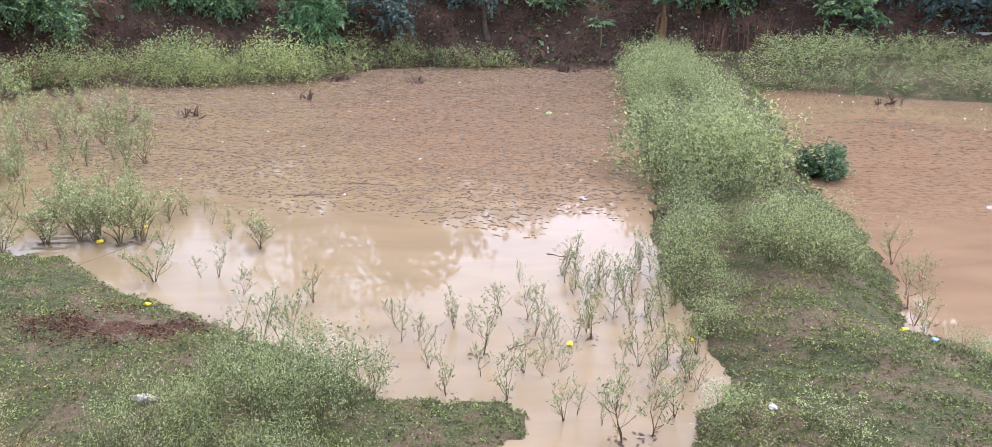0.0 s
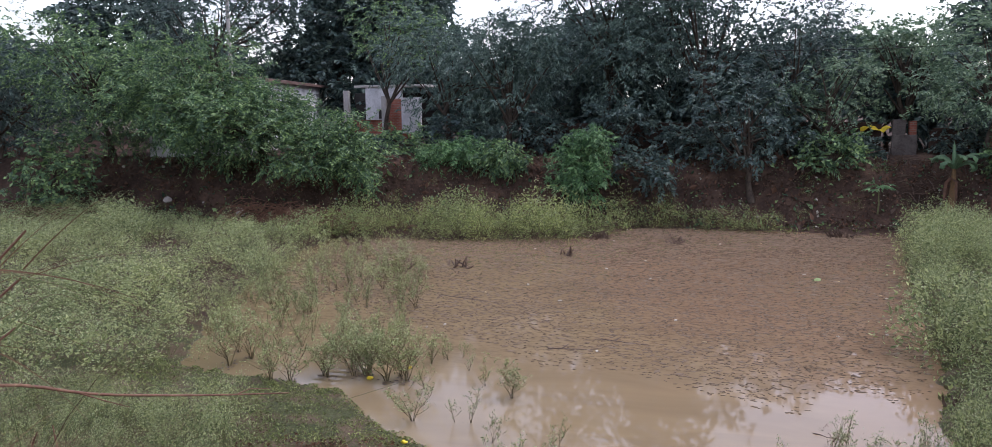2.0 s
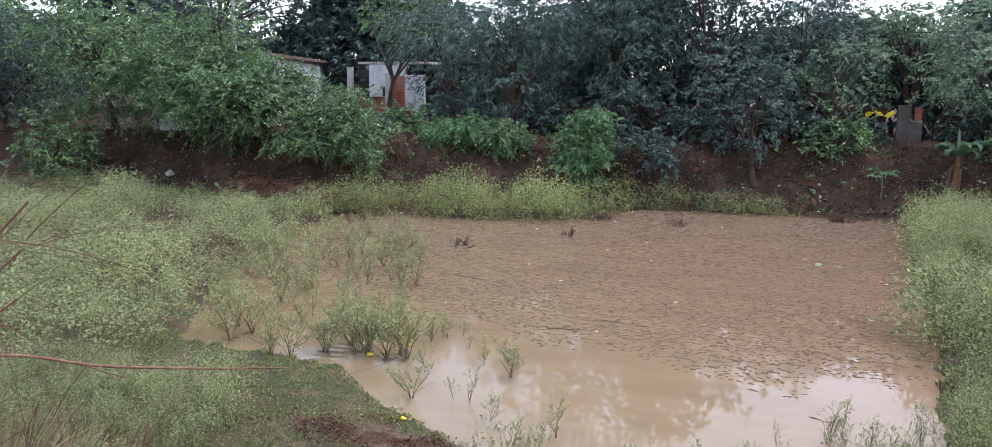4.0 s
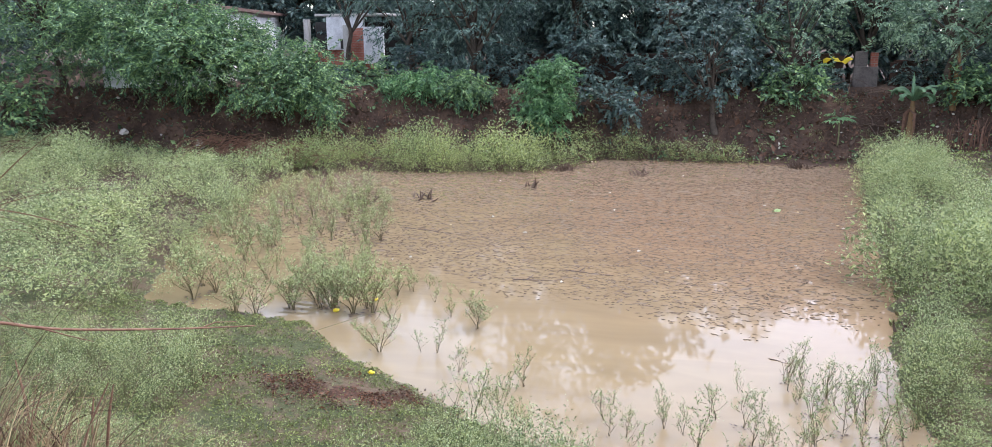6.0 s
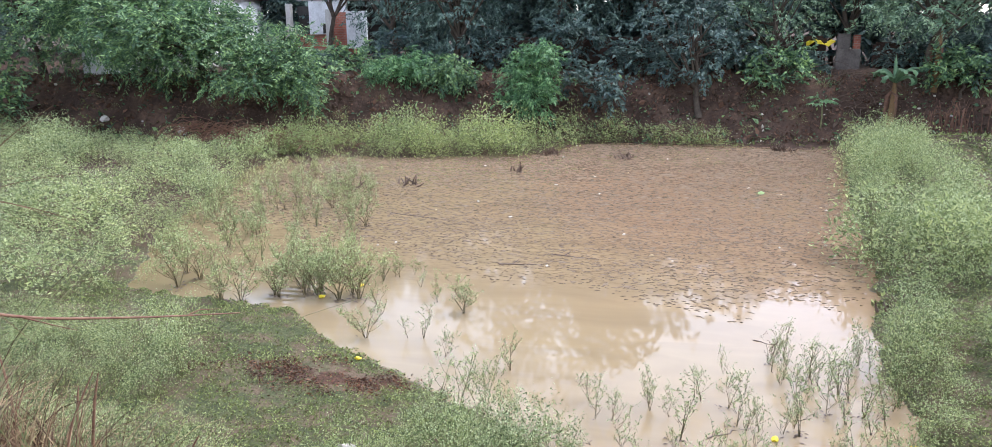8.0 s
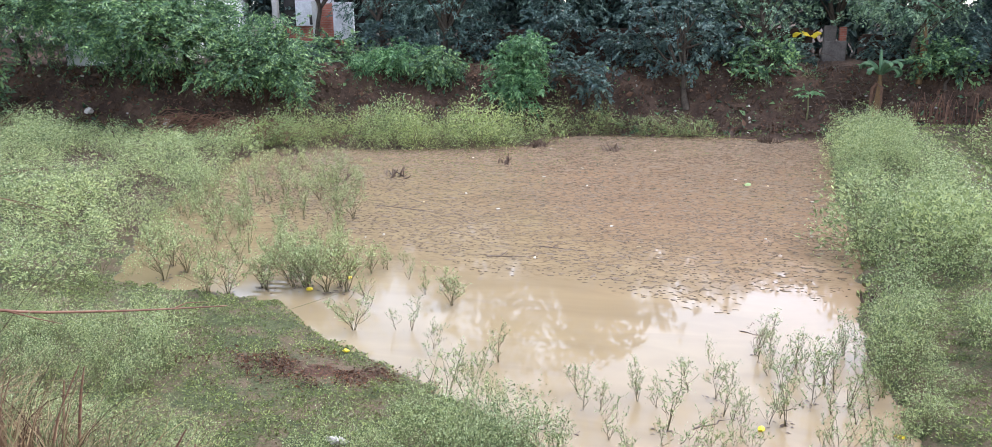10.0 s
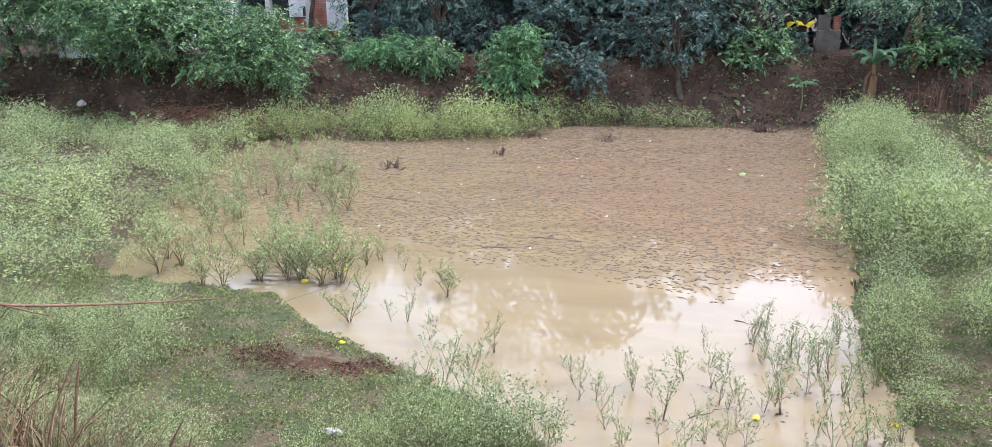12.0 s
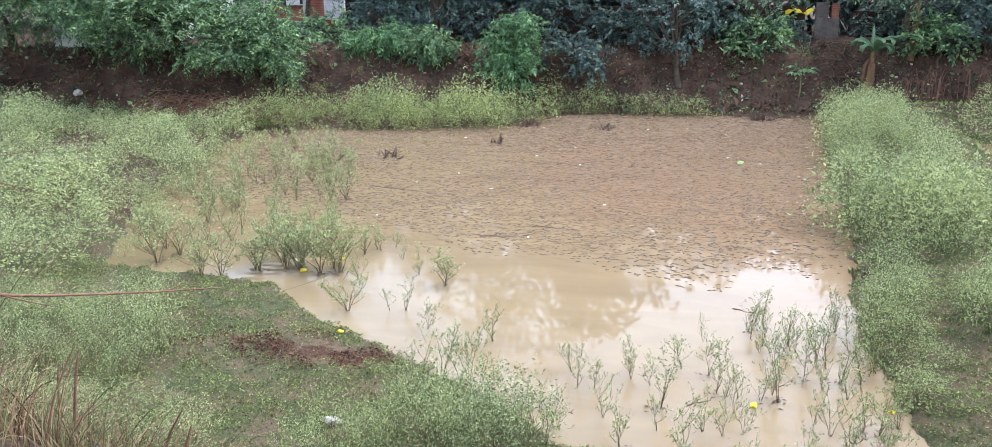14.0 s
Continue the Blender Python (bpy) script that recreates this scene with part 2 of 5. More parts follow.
def water_material():
    """Muddy still water: opaque silt with a mirror-like skin, finely rippled in patches."""
    m, n, l, b = material("muddy_water", 0.01, 0.5)
    b.inputs["IOR"].default_value = 1.33
    g = n.new("ShaderNodeNewGeometry")
    xyz = n.new("ShaderNodeSeparateXYZ")
    l.new(g.outputs["Position"], xyz.inputs[0])
    along = maths(n, l, 'ADD', maths(n, l, 'MULTIPLY', xyz.outputs["Y"], 0.045), maths(n, l, 'MULTIPLY', xyz.outputs["X"], 0.05))
    silt = maths(n, l, 'ADD', along, maths(n, l, 'MULTIPLY', noise_at(n, l, 0.22, 4.0), 0.5))
    col = ramp(n, l, silt, [(0.35, (0.222, 0.168, 0.094)), (0.7, (0.245, 0.181, 0.106)), (1.0, (0.24, 0.16, 0.10))])
    streak = n.new("ShaderNodeMapping")
    streak.inputs["Scale"].default_value = (0.5, 1.6, 1.0)
    l.new(g.outputs["Position"], streak.inputs[0])
    wisps = n.new("ShaderNodeTexNoise")
    wisps.inputs["Scale"].default_value = 0.8
    wisps.inputs["Detail"].default_value = 6.0
    wisps.inputs["Distortion"].default_value = 1.2
    l.new(streak.outputs[0], wisps.inputs["Vector"])
    col = mix(n, l, 0.5, col, ramp(n, l, wisps.outputs["Fac"], [(0.35, (0.8, 0.78, 0.76)), (0.65, (1.12, 1.1, 1.06))]), "MULTIPLY")
    fleck = n.new("ShaderNodeMapping")
    fleck.inputs["Scale"].default_value = (6.0, 11.0, 1.0)
    l.new(g.outputs["Position"], fleck.inputs[0])
    specks = n.new("ShaderNodeTexNoise")
    specks.inputs["Scale"].default_value = 1.0
    specks.inputs["Detail"].default_value = 4.0
    specks.inputs["Roughness"].default_value = 0.7
    l.new(fleck.outputs[0], specks.inputs["Vector"])
    # dark and pale flecks in the colour beyond the calm near water
    flecked = maths(n, l, 'MULTIPLY', maths(n, l, 'SUBTRACT', maths(n, l, 'ADD', xyz.outputs["Y"], maths(n, l, 'MULTIPLY', noise_at(n, l, 0.6, 3.0), 3.0)), 13.6), 0.7, True)
    col = mix(n, l, maths(n, l, 'MULTIPLY', flecked, 0.85), col, ramp(n, l, specks.outputs["Fac"], [(0.36, (0.55, 0.52, 0.5)), (0.5, (1.0, 1.0, 1.0)), (0.68, (1.16, 1.13, 1.1))]), "MULTIPLY")
    l.new(col, b.inputs["Base Color"])
    comb = n.new("ShaderNodeMapping")
    comb.inputs["Scale"].default_value = (4.0, 13.0, 1.0)
    l.new(g.outputs["Position"], comb.inputs[0])
    fine_waves = n.new("ShaderNodeTexNoise")
    fine_waves.inputs["Scale"].default_value = 1.0
    fine_waves.inputs["Detail"].default_value = 3.0
    l.new(comb.outputs[0], fine_waves.inputs["Vector"])
    calm = ramp(n, l, noise_at(n, l, 0.3, 2.0), [(0.45, (0.15, 0.15, 0.15)), (0.6, (1, 1, 1))])
    ripples = maths(n, l, 'MULTIPLY', fine_waves.outputs["Fac"], calm)
    swell = noise_at(n, l, 1.4, 2.0, 0.5)
    # a run of wavelets in a narrow channel between the weeds
    spot = n.new("ShaderNodeVectorMath")
    spot.operation = 'DISTANCE'
    narrow = n.new("ShaderNodeMapping")
    narrow.inputs["Scale"].default_value = (3.2, 0.9, 1.0)
    l.new(g.outputs["Position"], narrow.inputs[0])
    l.new(narrow.outputs[0], spot.inputs[0])
    spot.inputs[1].default_value = (-6.4 * 3.2, 11.55 * 0.9, 0.0)
    near = maths(n, l, 'SUBTRACT', 1.0, spot.outputs["Value"], True)
    wavelets = maths(n, l, 'MULTIPLY', maths(n, l, 'SINE', maths(n, l, 'MULTIPLY', xyz.outputs["Y"], 30.0)), maths(n, l, 'MULTIPLY', near, 9.0))
    bump(n, l, b, maths(n, l, 'ADD', wavelets, maths(n, l, 'ADD', maths(n, l, 'MULTIPLY', ripples, 0.6), maths(n, l, 'MULTIPLY', swell, 0.15))), 0.03, 0.03)
    return m


EARTH = earth_material()
WATER = water_material()


# ---------- mesh helpers ----------
def mesh_of(name, verts, quads, materials, index=None, smooth=False):
    """A mesh from arrays of vertices and four-sided faces."""
    me = bpy.data.meshes.new(name)
    verts, quads = np.asarray(verts, dtype=np.float32), np.asarray(quads, dtype=np.int32)
    me.vertices.add(len(verts))
    me.vertices.foreach_set("co", verts.ravel())
    me.loops.add(quads.size)
    me.loops.foreach_set("vertex_index", quads.ravel())
    me.polygons.add(len(quads))
    me.polygons.foreach_set("loop_start", np.arange(len(quads), dtype=np.int32) * 4)
    me.polygons.foreach_set("loop_total", np.full(len(quads), 4, dtype=np.int32))
    for mat in materials:
        me.materials.append(mat)
    if index is not None:
        me.polygons.foreach_set("material_index", np.asarray(index, dtype=np.int32))
    me.polygons.foreach_set("use_smooth", np.full(len(quads), smooth))
    me.update(calc_edges=True)
    return me


def part(name, bm, mat, parent, label=""):
    """One mesh object from a bmesh or a mesh, under a thing or a part."""
    if isinstance(bm, bmesh.types.BMesh):
        me = bpy.data.meshes.new(name)
        bm.to_mesh(me)
        bm.free()
        me.materials.append(mat)
    else:
        me = bm
    ob = new(name, me)
    ob.parent = parent
    return tagged(ob, label) if label else ob


def thing(name, label, category, at=(0, 0, 0), group="", kind=""):
    ob = new(name)
    ob.location = at
    return tagged(ob, label, category, group, kind)


def unit(v):
    return v / np.maximum(np.linalg.norm(v, axis=-1, keepdims=True), 1e-9)


def leaf_quads(base, along, flat, length, width):
    """Lance-shaped leaves, each a bent four-cornered blade."""
    along, side = unit(along), unit(np.cross(along, flat))
    lift = unit(np.cross(side, along))
    length, width = np.asarray(length).reshape(-1, 1), np.asarray(width).reshape(-1, 1)
    middle = base + along * length * 0.45
    v = np.stack([base, middle + side * width * 0.5 + lift * width * 0.18, base + along * length - lift * width * 0.1,
                  middle - side * width * 0.5 + lift * width * 0.18], axis=1)
    return v.reshape(-1, 3), np.arange(len(base) * 4).reshape(-1, 4)


def strip_quads(lines, widths, rng):
    """Ribbons along polylines of shape (n, k, 3), tapering to the tip."""
    n, k, _ = lines.shape
    run = unit(lines[:, -1] - lines[:, 0])
    side = unit(np.cross(run, unit(rng.normal(size=(n, 3)) + np.array((0, 0, 0.2)))))
    taper = np.linspace(1, 0.15, k)[None, :, None]
    w = np.asarray(widths).reshape(-1, 1, 1) * taper * 0.5
    v = np.stack([lines - side[:, None] * w, lines + side[:, None] * w], axis=2).reshape(-1, 3)
    i = (np.arange(n)[:, None] * k + np.arange(k - 1)[None]) * 2
    q = np.stack([i, i + 1, i + 3, i + 2], axis=-1).reshape(-1, 4)
    return v, q


def tube_quads(line, radii, sides=6):
    """A round limb along a polyline."""
    line = np.asarray(line, dtype=float)
    run = unit(np.gradient(line, axis=0))
    ref = np.array((0.31, 0.17, 0.93)) if abs(run[0][2]) < 0.9 else np.array((1.0, 0.1, 0.0))
    a = unit(np.cross(run, ref))
    b = np.cross(run, a)
    ang = np.linspace(0, 2 * math.pi, sides, endpoint=False)
    ring = np.cos(ang)[None, :, None] * a[:, None] + np.sin(ang)[None, :, None] * b[:, None]
    v = (line[:, None] + ring * np.asarray(radii).reshape(-1, 1, 1)).reshape(-1, 3)
    k = np.arange(len(line) - 1)[:, None] * sides
    j = np.arange(sides)[None]
    q = np.stack([k + j, k + (j + 1) % sides, k + sides + (j + 1) % sides, k + sides + j], axis=-1).reshape(-1, 4)
    return v, q


def join(pieces):
    """Several (vertices, quads) as one."""
    vs, qs, count = [], [], 0
    for v, q in pieces:
        vs.append(v)
        qs.append(q + count)
        count += len(v)
    return np.concatenate(vs), np.concatenate(qs)


def slab(x0, x1, y0, y1, z0, z1, bevel=0.015):
    bm = bmesh.new()
    bmesh.ops.create_cube(bm, size=1)
    for v in bm.verts:
        v.co = ((x0 + x1) / 2 + v.co.x * (x1 - x0), (y0 + y1) / 2 + v.co.y * (y1 - y0), (z0 + z1) / 2 + v.co.z * (z1 - z0))
    if bevel:
        bmesh.ops.bevel(bm, geom=bm.edges[:], offset=bevel, segments=1, affect='EDGES')
    return bm


def lump(rng, size, rough=0.25, sub=2):
    bm = bmesh.new()
    bmesh.ops.create_icosphere(bm, subdivisions=sub, radius=0.5)
    shift = Vector(rng.uniform(-50, 50, 3))
    for v in bm.verts:
        k = 1 + rough * noise.noise(v.co * 3 + shift) + rough * 0.5 * noise.noise(v.co * 8 + shift)
        v.co = Vector((v.co.x * size[0] * k, v.co.y * size[1] * k, v.co.z * size[2] * k))
    return bm


# ---------- the lie of the land ----------
POND = np.array([(-9.2, 10.95), (-7, 10.8), (-6.1, 10.7), (-5.3, 9.9), (-4.1, 9.2), (-3.3, 8.7), (-2.3, 8.1), (-1.4, 7.4), (-1.1, 7.15),
                 (0.1, 7.0), (0.3, 6.8), (0.3, 6.5), (0.0, 6.2), (0.3, 5.7), (1.0, 5.4), (1.6, 5.8), (1.9, 6.6), (2.4, 7.4), (2.35, 8.9),
                 (2.2, 10.5), (2.6, 12.7), (2.9, 14.5), (3.2, 19.2), (4.0, 26.6), (4.3, 28.2), (-4, 28.2), (-5.4, 25.4), (-8.8, 24.2),
                 (-13.4, 23.5), (-12.4, 18.4), (-11.0, 14.6)])
SIDE_POND = np.array([(7.8, 24.5), (6.4, 17.4), (5.7, 14.1), (5.7, 12.4), (5.4, 10.3), (4.75, 8.5), (5.4, 7.8), (8, 6.6), (20, 5), (34, 12),
                      (32, 20), (20, 21.5), (13.6, 22.5), (11.3, 23.1), (9.5, 24.0)])


def shore_distance(poly, x, y):
    """Distance to a shoreline, negative over the water."""
    best, inside = np.full(x.shape, 1e9), np.zeros(x.shape, dtype=bool)
    for (ax, ay), (bx, by) in zip(poly, np.roll(poly, -1, axis=0)):
        ex, ey = bx - ax, by - ay
        t = np.clip(((x - ax) * ex + (y - ay) * ey) / (ex * ex + ey * ey), 0, 1)
        best = np.minimum(best, np.hypot(x - ax - t * ex, y - ay - t * ey))
        cross = ((ay > y) != (by > y)) & (x < ex * (y - ay) / (ey if ey else 1e-9) + ax)
        inside ^= cross
    return np.where(inside, -best, best)


def step(a, b, v):
    t = np.clip((v - a) / (b - a), 0, 1)
    return t * t * (3 - 2 * t)


def wave(x, y, s, k=0.0):
    """A smooth irregular undulation, about -1 to 1."""
    return (np.sin(x * s + 1.3 * np.sin(y * s * 0.7 + k)) + np.sin(y * s * 1.1 + 1.7 * np.sin(x * s * 0.6 + 2 * k)) + np.sin((x + y) * s * 1.9 + k)) / 3


def bank_foot(x):
    return np.interp(x, (-60, -25, -14, -10, -5, -3, 6, 12, 40), (20, 23.2, 24.6, 26.2, 27.5, 28.4, 28.8, 28.6, 27))


def land(x, y):
    x, y = np.asarray(x, dtype=float), np.asarray(y, dtype=float)
    d = np.minimum(shore_distance(POND, x, y), shore_distance(SIDE_POND, x, y)) + 0.12 * wave(x, y, 3.1) + 0.09 * wave(x, y, 8.0, 1.0) + 0.05 * wave(x, y, 17.0, 2.0)
    bund = step(0.7, 1.8, x) * step(30, 27, y)
    cap = 0.13 + 0.62 * bund + 0.14 * step(-7.5, -9.5, x)
    dry = 0.004 + cap * (1 - np.exp(-np.maximum(d, 0) / (0.9 + 0.5 * bund))) + 0.02 * wave(x, y, 5.0) * np.clip(d, 0, 1)
    wet = -0.02 - 0.35 * (1 - np.exp(np.minimum(d, 0) / 0.9))
    z = np.where(d > 0, dry, wet)
    far = step(0, 3.0, y - bank_foot(x) + 0.35 * wave(x, y, 1.1))
    z = z + far * (2.05 + 0.12 * wave(x, y, 2.3) + 0.05 * wave(x, y, 6.0)) + 4 * far * (1 - far) * (0.16 * wave(x, y, 3.4, 0.7) + 0.09 * wave(x, y, 7.5, 1.9))
    west = step(-1.8, -4.0, x)
    near = step(0, 1, (5.3 + 1.1 * west - y - 0.15 * wave(x, y, 1.4)) / (4.4 + 0.35 * west))
    return z + near * (2.68 - z)


def ground_sheet():
    xs = np.concatenate([np.array((-500, -200, -100, -60)), np.arange(-45, -15, 0.5), np.arange(-15, 9, 0.14), np.arange(9, 26, 0.4), np.array((30, 40, 60, 100, 200, 500))])
    ys = np.concatenate([np.array((-500, -200, -80, -30, -10)), np.arange(-5, 3, 0.5), np.arange(3, 13, 0.12), np.arange(13, 34, 0.25), np.arange(34, 60, 2.0), np.array((70, 100, 200, 600))])
    gx, gy = np.meshgrid(xs, ys)
    v = np.stack([gx, gy, land(gx, gy)], axis=-1).reshape(-1, 3)
    nx = len(xs)
    i = (np.arange(len(ys) - 1)[:, None] * nx + np.arange(nx - 1)[None]).ravel()
    q = np.stack([i, i + 1, i + nx + 1, i + nx], axis=-1)
    return tagged(new("ground", mesh_of("ground", v, q, [EARTH], smooth=True)), "bare red-brown earth banks and low green turf", "ground", kind="structure")


def water_sheet():
    xs, ys = np.linspace(-16, 36, 27), np.linspace(4.6, 30, 15)
    gx, gy = np.meshgrid(xs, ys)
    v = np.stack([gx, gy, np.zeros_like(gx)], axis=-1).reshape(-1, 3)
    i = (np.arange(14)[:, None] * 27 + np.arange(26)[None]).ravel()
    return tagged(new("water", mesh_of("water", v, np.stack([i, i + 1, i + 28, i + 27], axis=-1), [WATER], smooth=True)),
                  "still brown muddy pond water with sky reflections", "water", kind="structure")


ground_sheet()
water_sheet()


def height(x, y):
    return float(land(np.array([x]), np.array([y]))[0])


# ---------- trees ----------
def sprays(rng, origins, heads, length, count, leaf, width, angle=55, droop=0.25):
    """Twigs with leaflets on both sides, hanging a little towards their tips."""
    n = len(origins)
    heads = unit(heads)
    flat = unit(np.array((0, 0, 1.0)) + rng.normal(scale=0.35, size=(n, 3)))
    side = unit(np.cross(heads, flat))
    size = length * rng.uniform(0.6, 1.2, (n, 1, 1))
    s = np.linspace(0.12, 1.0, count)[None, :, None]
    base = origins[:, None] + heads[:, None] * size * s - np.array((0, 0, 1.0)) * droop * size * s * s
    sign = np.where(np.arange(count) % 2 == 0, 1.0, -1.0)[None, :, None]
    a = radians(angle)
    along = heads[:, None] * math.cos(a) + side[:, None] * sign * math.sin(a) - np.array((0, 0, 1.0)) * droop * 1.2 + rng.normal(scale=0.22, size=(n, count, 3))
    normal = flat[:, None] + rng.normal(scale=0.4, size=(n, count, 3))
    k = n * count
    scale = rng.uniform(0.7, 1.2, k)
    return leaf_quads(base.reshape(k, 3), along.reshape(k, 3), normal.reshape(k, 3), leaf * scale * 1.08, width * scale * 1.22)


STYLES = {
    "low": dict(length=0.05, count=7, leaf=0.045, width=0.03, angle=60, droop=0.3),
    "mango": dict(length=0.3, count=9, leaf=0.155, width=0.046, angle=60, droop=0.55),
    "broad": dict(length=0.34, count=9, leaf=0.155, width=0.08, angle=60, droop=0.35),
    "fine": dict(length=0.4, count=12, leaf=0.115, width=0.05, angle=62, droop=0.3),
    "feather": dict(length=0.58, count=15, leaf=0.145, width=0.048, angle=66, droop=0.32),
    "far": dict(length=0.6, count=9, leaf=0.34, width=0.16, angle=55, droop=0.4),
}


def crown(rng, lobes, style, density, mat, low=0.25):
    """A crown of sprays over the surfaces of overlapping lobes (centre, radii), with gaps between tufts."""
    opts = STYLES[style]
    made = []
    for c, r in lobes:
        c, r = np.array(c, dtype=float), np.array(r, dtype=float)
        area = 4 * math.pi * (r[0] * r[1] + r[0] * r[2] + r[1] * r[2]) / 3
        tufts = max(10, int(area * 1.7))
        way = unit(rng.normal(size=(tufts, 3)))
        way = way[(way[:, 2] > -0.55) | (rng.uniform(size=tufts) < low)]
        centre = c + way * r * rng.uniform(0.66, 1.06, (len(way), 1))
        each = max(3, int(0.46 * density * area / max(len(way), 1)))
        spread = rng.normal(size=(len(way), each, 3)) * min(0.3, 0.35 * float(r.min())) * np.array((1, 1, 0.75))
        o = (centre[:, None] + spread).reshape(-1, 3)
        head = unit((o - c) / r) + np.array((0, 0, 0.1)) + rng.normal(scale=0.55, size=o.shape)
        made.append(sprays(rng, o - unit(head) * min(0.15, 0.3 * float(r.min())), head, **opts))
    v, q = join(made)
    return mesh_of("crown", v, q, [mat])


def limbs(rng, foot, top, lobes, radius, lean=0.3):
    """A tapered, slightly crooked trunk with limbs that reach into the lobes of the crown."""
    foot, top = np.array(foot, dtype=float), np.array(top, dtype=float)
    t = np.linspace(0, 1, 9)[:, None]
    line = foot + (top - foot) * t + np.concatenate([rng.normal(scale=0.07, size=(9, 2)), np.zeros((9, 1))], axis=1) * np.sin(t * math.pi) * (1 + lean)
    r = radius * (1 - 0.62 * t[:, 0])
    r[0] *= 1.5
    r[1] *= 1.12
    made = [tube_quads(line, r, 8)]
    for c, rr in lobes:
        c = np.array(c, dtype=float)
        a = line[rng.integers(3, 8)]
        for _ in range(3):
            end = c + rng.normal(size=3) * np.array(rr) * 0.42
            mid = (a + end) / 2 + np.array((0, 0, 0.15)) + rng.normal(scale=0.12, size=3)
            u = np.linspace(0, 1, 6)[:, None]
            curve = a * (1 - u) ** 2 + 2 * mid * u * (1 - u) + end * u ** 2
            made.append(tube_quads(curve, np.linspace(radius * 0.42, radius * 0.08, 6), 5))
    v, q = join(made)
    return mesh_of("trunk", v, q, [BARK], smooth=True)


def tree(seed, x, y, top, spread, style, mat, label, density=9.0, bottom=0.35, trunk=0.14, lobes=6, shift=(0, 0), deep=1.0, name="tree", category="tree"):
    """A tree at (x, y), top metres above the water; its crown starts at the part bottom of its height."""
    rng = np.random.default_rng(seed)
    z = height(x, y)
    h = top - z
    root = thing(name, label, category, (x, y, z - 0.05))
    cx, cy = shift
    mid, half = h * (1 + bottom) / 2, h * (1 - bottom) / 2
    made = [((cx, cy, mid), (spread * 0.72, spread * 0.72 * deep, half * 0.82))]
    for k in range(lobes):
        a = k * 2.4 + rng.uniform(0, 1)
        s = rng.uniform(0.36, 0.58)
        up = rng.uniform(-0.75, 0.8)
        out = (1 - s) * math.sqrt(max(0.1, 1 - up * up * 0.8))
        made.append(((cx + math.cos(a) * spread * out, cy + math.sin(a) * spread * out * deep, mid + up * half * (1 - s * 0.62)),
                     (spread * s, spread * s * deep, max(0.45, half * s * 0.85))))
    part("trunk", limbs(rng, (0, 0, 0), (cx * 0.7, cy * 0.7, mid), made, trunk), BARK, root)
    part("crown", crown(rng, made, style, density, mat), mat, root)
    return root


DARK_TREE = "tall dark green leafy tree on the earth bank"
MANGO_TREE = "dense tree with drooping narrow dark leaves"
# far row behind everything
for k, x in enumerate(range(-62, 34, 6)):
    top = 9.2 + 0.8 * math.sin(k * 2.1)
    # unseen tops, raised to keep sky reflections off the side pond
    if x > 7:
        top = 12.5
    elif x >= -2:
        top = 8.2 + 0.4 * math.sin(k * 1.7)
    tree(300 + k, x + 1.5 * math.sin(k * 3.3), 47 + 2 * math.sin(k * 1.9), top, 3.9, "far", LEAF_DARK, "distant dark green tree closing the view", 1.3, 0.12, 0.2, 5)
# tall trees on the bank
tree(1, -41, 33, 10.5, 4.6, "far", LEAF_DARK, DARK_TREE, 2.2, 0.0, 0.22)
tree(2, -33.5, 30, 7.4, 4.0, "broad", LEAF_DARK, DARK_TREE, 5, 0.0, 0.18)
tree(20, -37.5, 43, 13.5, 5.5, "far", LEAF_DARK, "distant dark green tree closing the view", 4, 0.1, 0.22)
tree(3, -29.5, 40, 13.0, 5.4, "broad", LEAF_DARK, "big spreading tree with crooked dark limbs", 4.5, 0.22, 0.24)
tree(4, -24.5, 49, 14, 6.5, "far", LEAF_DARK, "tall tree standing behind the white house", 3, 0.0, 0.22)
tree(5, -17.6, 36.6, 9.8, 2.9, "fine", LEAF_MID, "slender tree beside the unfinished house", 8, 0.42, 0.13, shift=(0.9, 0))
tree(6, -12.9, 33.2, 9.0, 3.2, "mango", LEAF_MANGO, MANGO_TREE, 15, -0.05, 0.17)
tree(7, -9.6, 31.4, 8.6, 2.6, "mango", LEAF_MANGO, MANGO_TREE, 20, -0.1, 0.15)
tree(8, -6.2, 34.3, 14.6, 4.0, "mango", LEAF_MANGO, MANGO_TREE, 22, -0.05, 0.18)
tree(9, -2.4, 34.4, 11.4, 2.9, "broad", LEAF_DARK, DARK_TREE, 9, 0.0, 0.16)
tree(21, -4.0, 37.4, 11.0, 3.0, "broad", LEAF_DARK, DARK_TREE, 9, 0.02, 0.16)
tree(22, -4.4, 39.6, 8.6, 2.2, "far", LEAF_DARK, "dark tree behind the boundary wall", 6, -0.05, 0.14)
tree(10, -0.35, 30.1, 6.2, 1.9, "broad", LEAF_DARK, "small crooked tree rooted in the bank", 10, 0.02, 0.11, shift=(-0.5, 0.4))
tree(11, 1.0, 33.8, 8.3, 2.5, "broad", LEAF_DARK, DARK_TREE, 13, 0.05, 0.14)
tree(12, 2.1, 32.0, 6.2, 2.1, "fine", LEAF_FEATHER, "light green tree with fine feathery leaves", 12, 0.15, 0.11)
# paler leaf colour here stands for haze over this tree
tree(13, 4.9, 34.8, 7.8, 2.4, "broad", LEAF_FEATHER, DARK_TREE, 12, 0.24, 0.14)
tree(14, 2.0, 38.0, 9.3, 1.9, "fine", LEAF_DARK, "thin tree with an open crown", 2.6, 0.45, 0.12)
tree(15, 7.1, 31.0, 7.8, 2.5, "feather", LEAF_FEATHER, "tree with long feathery compound leaves", 13, 0.24, 0.15)
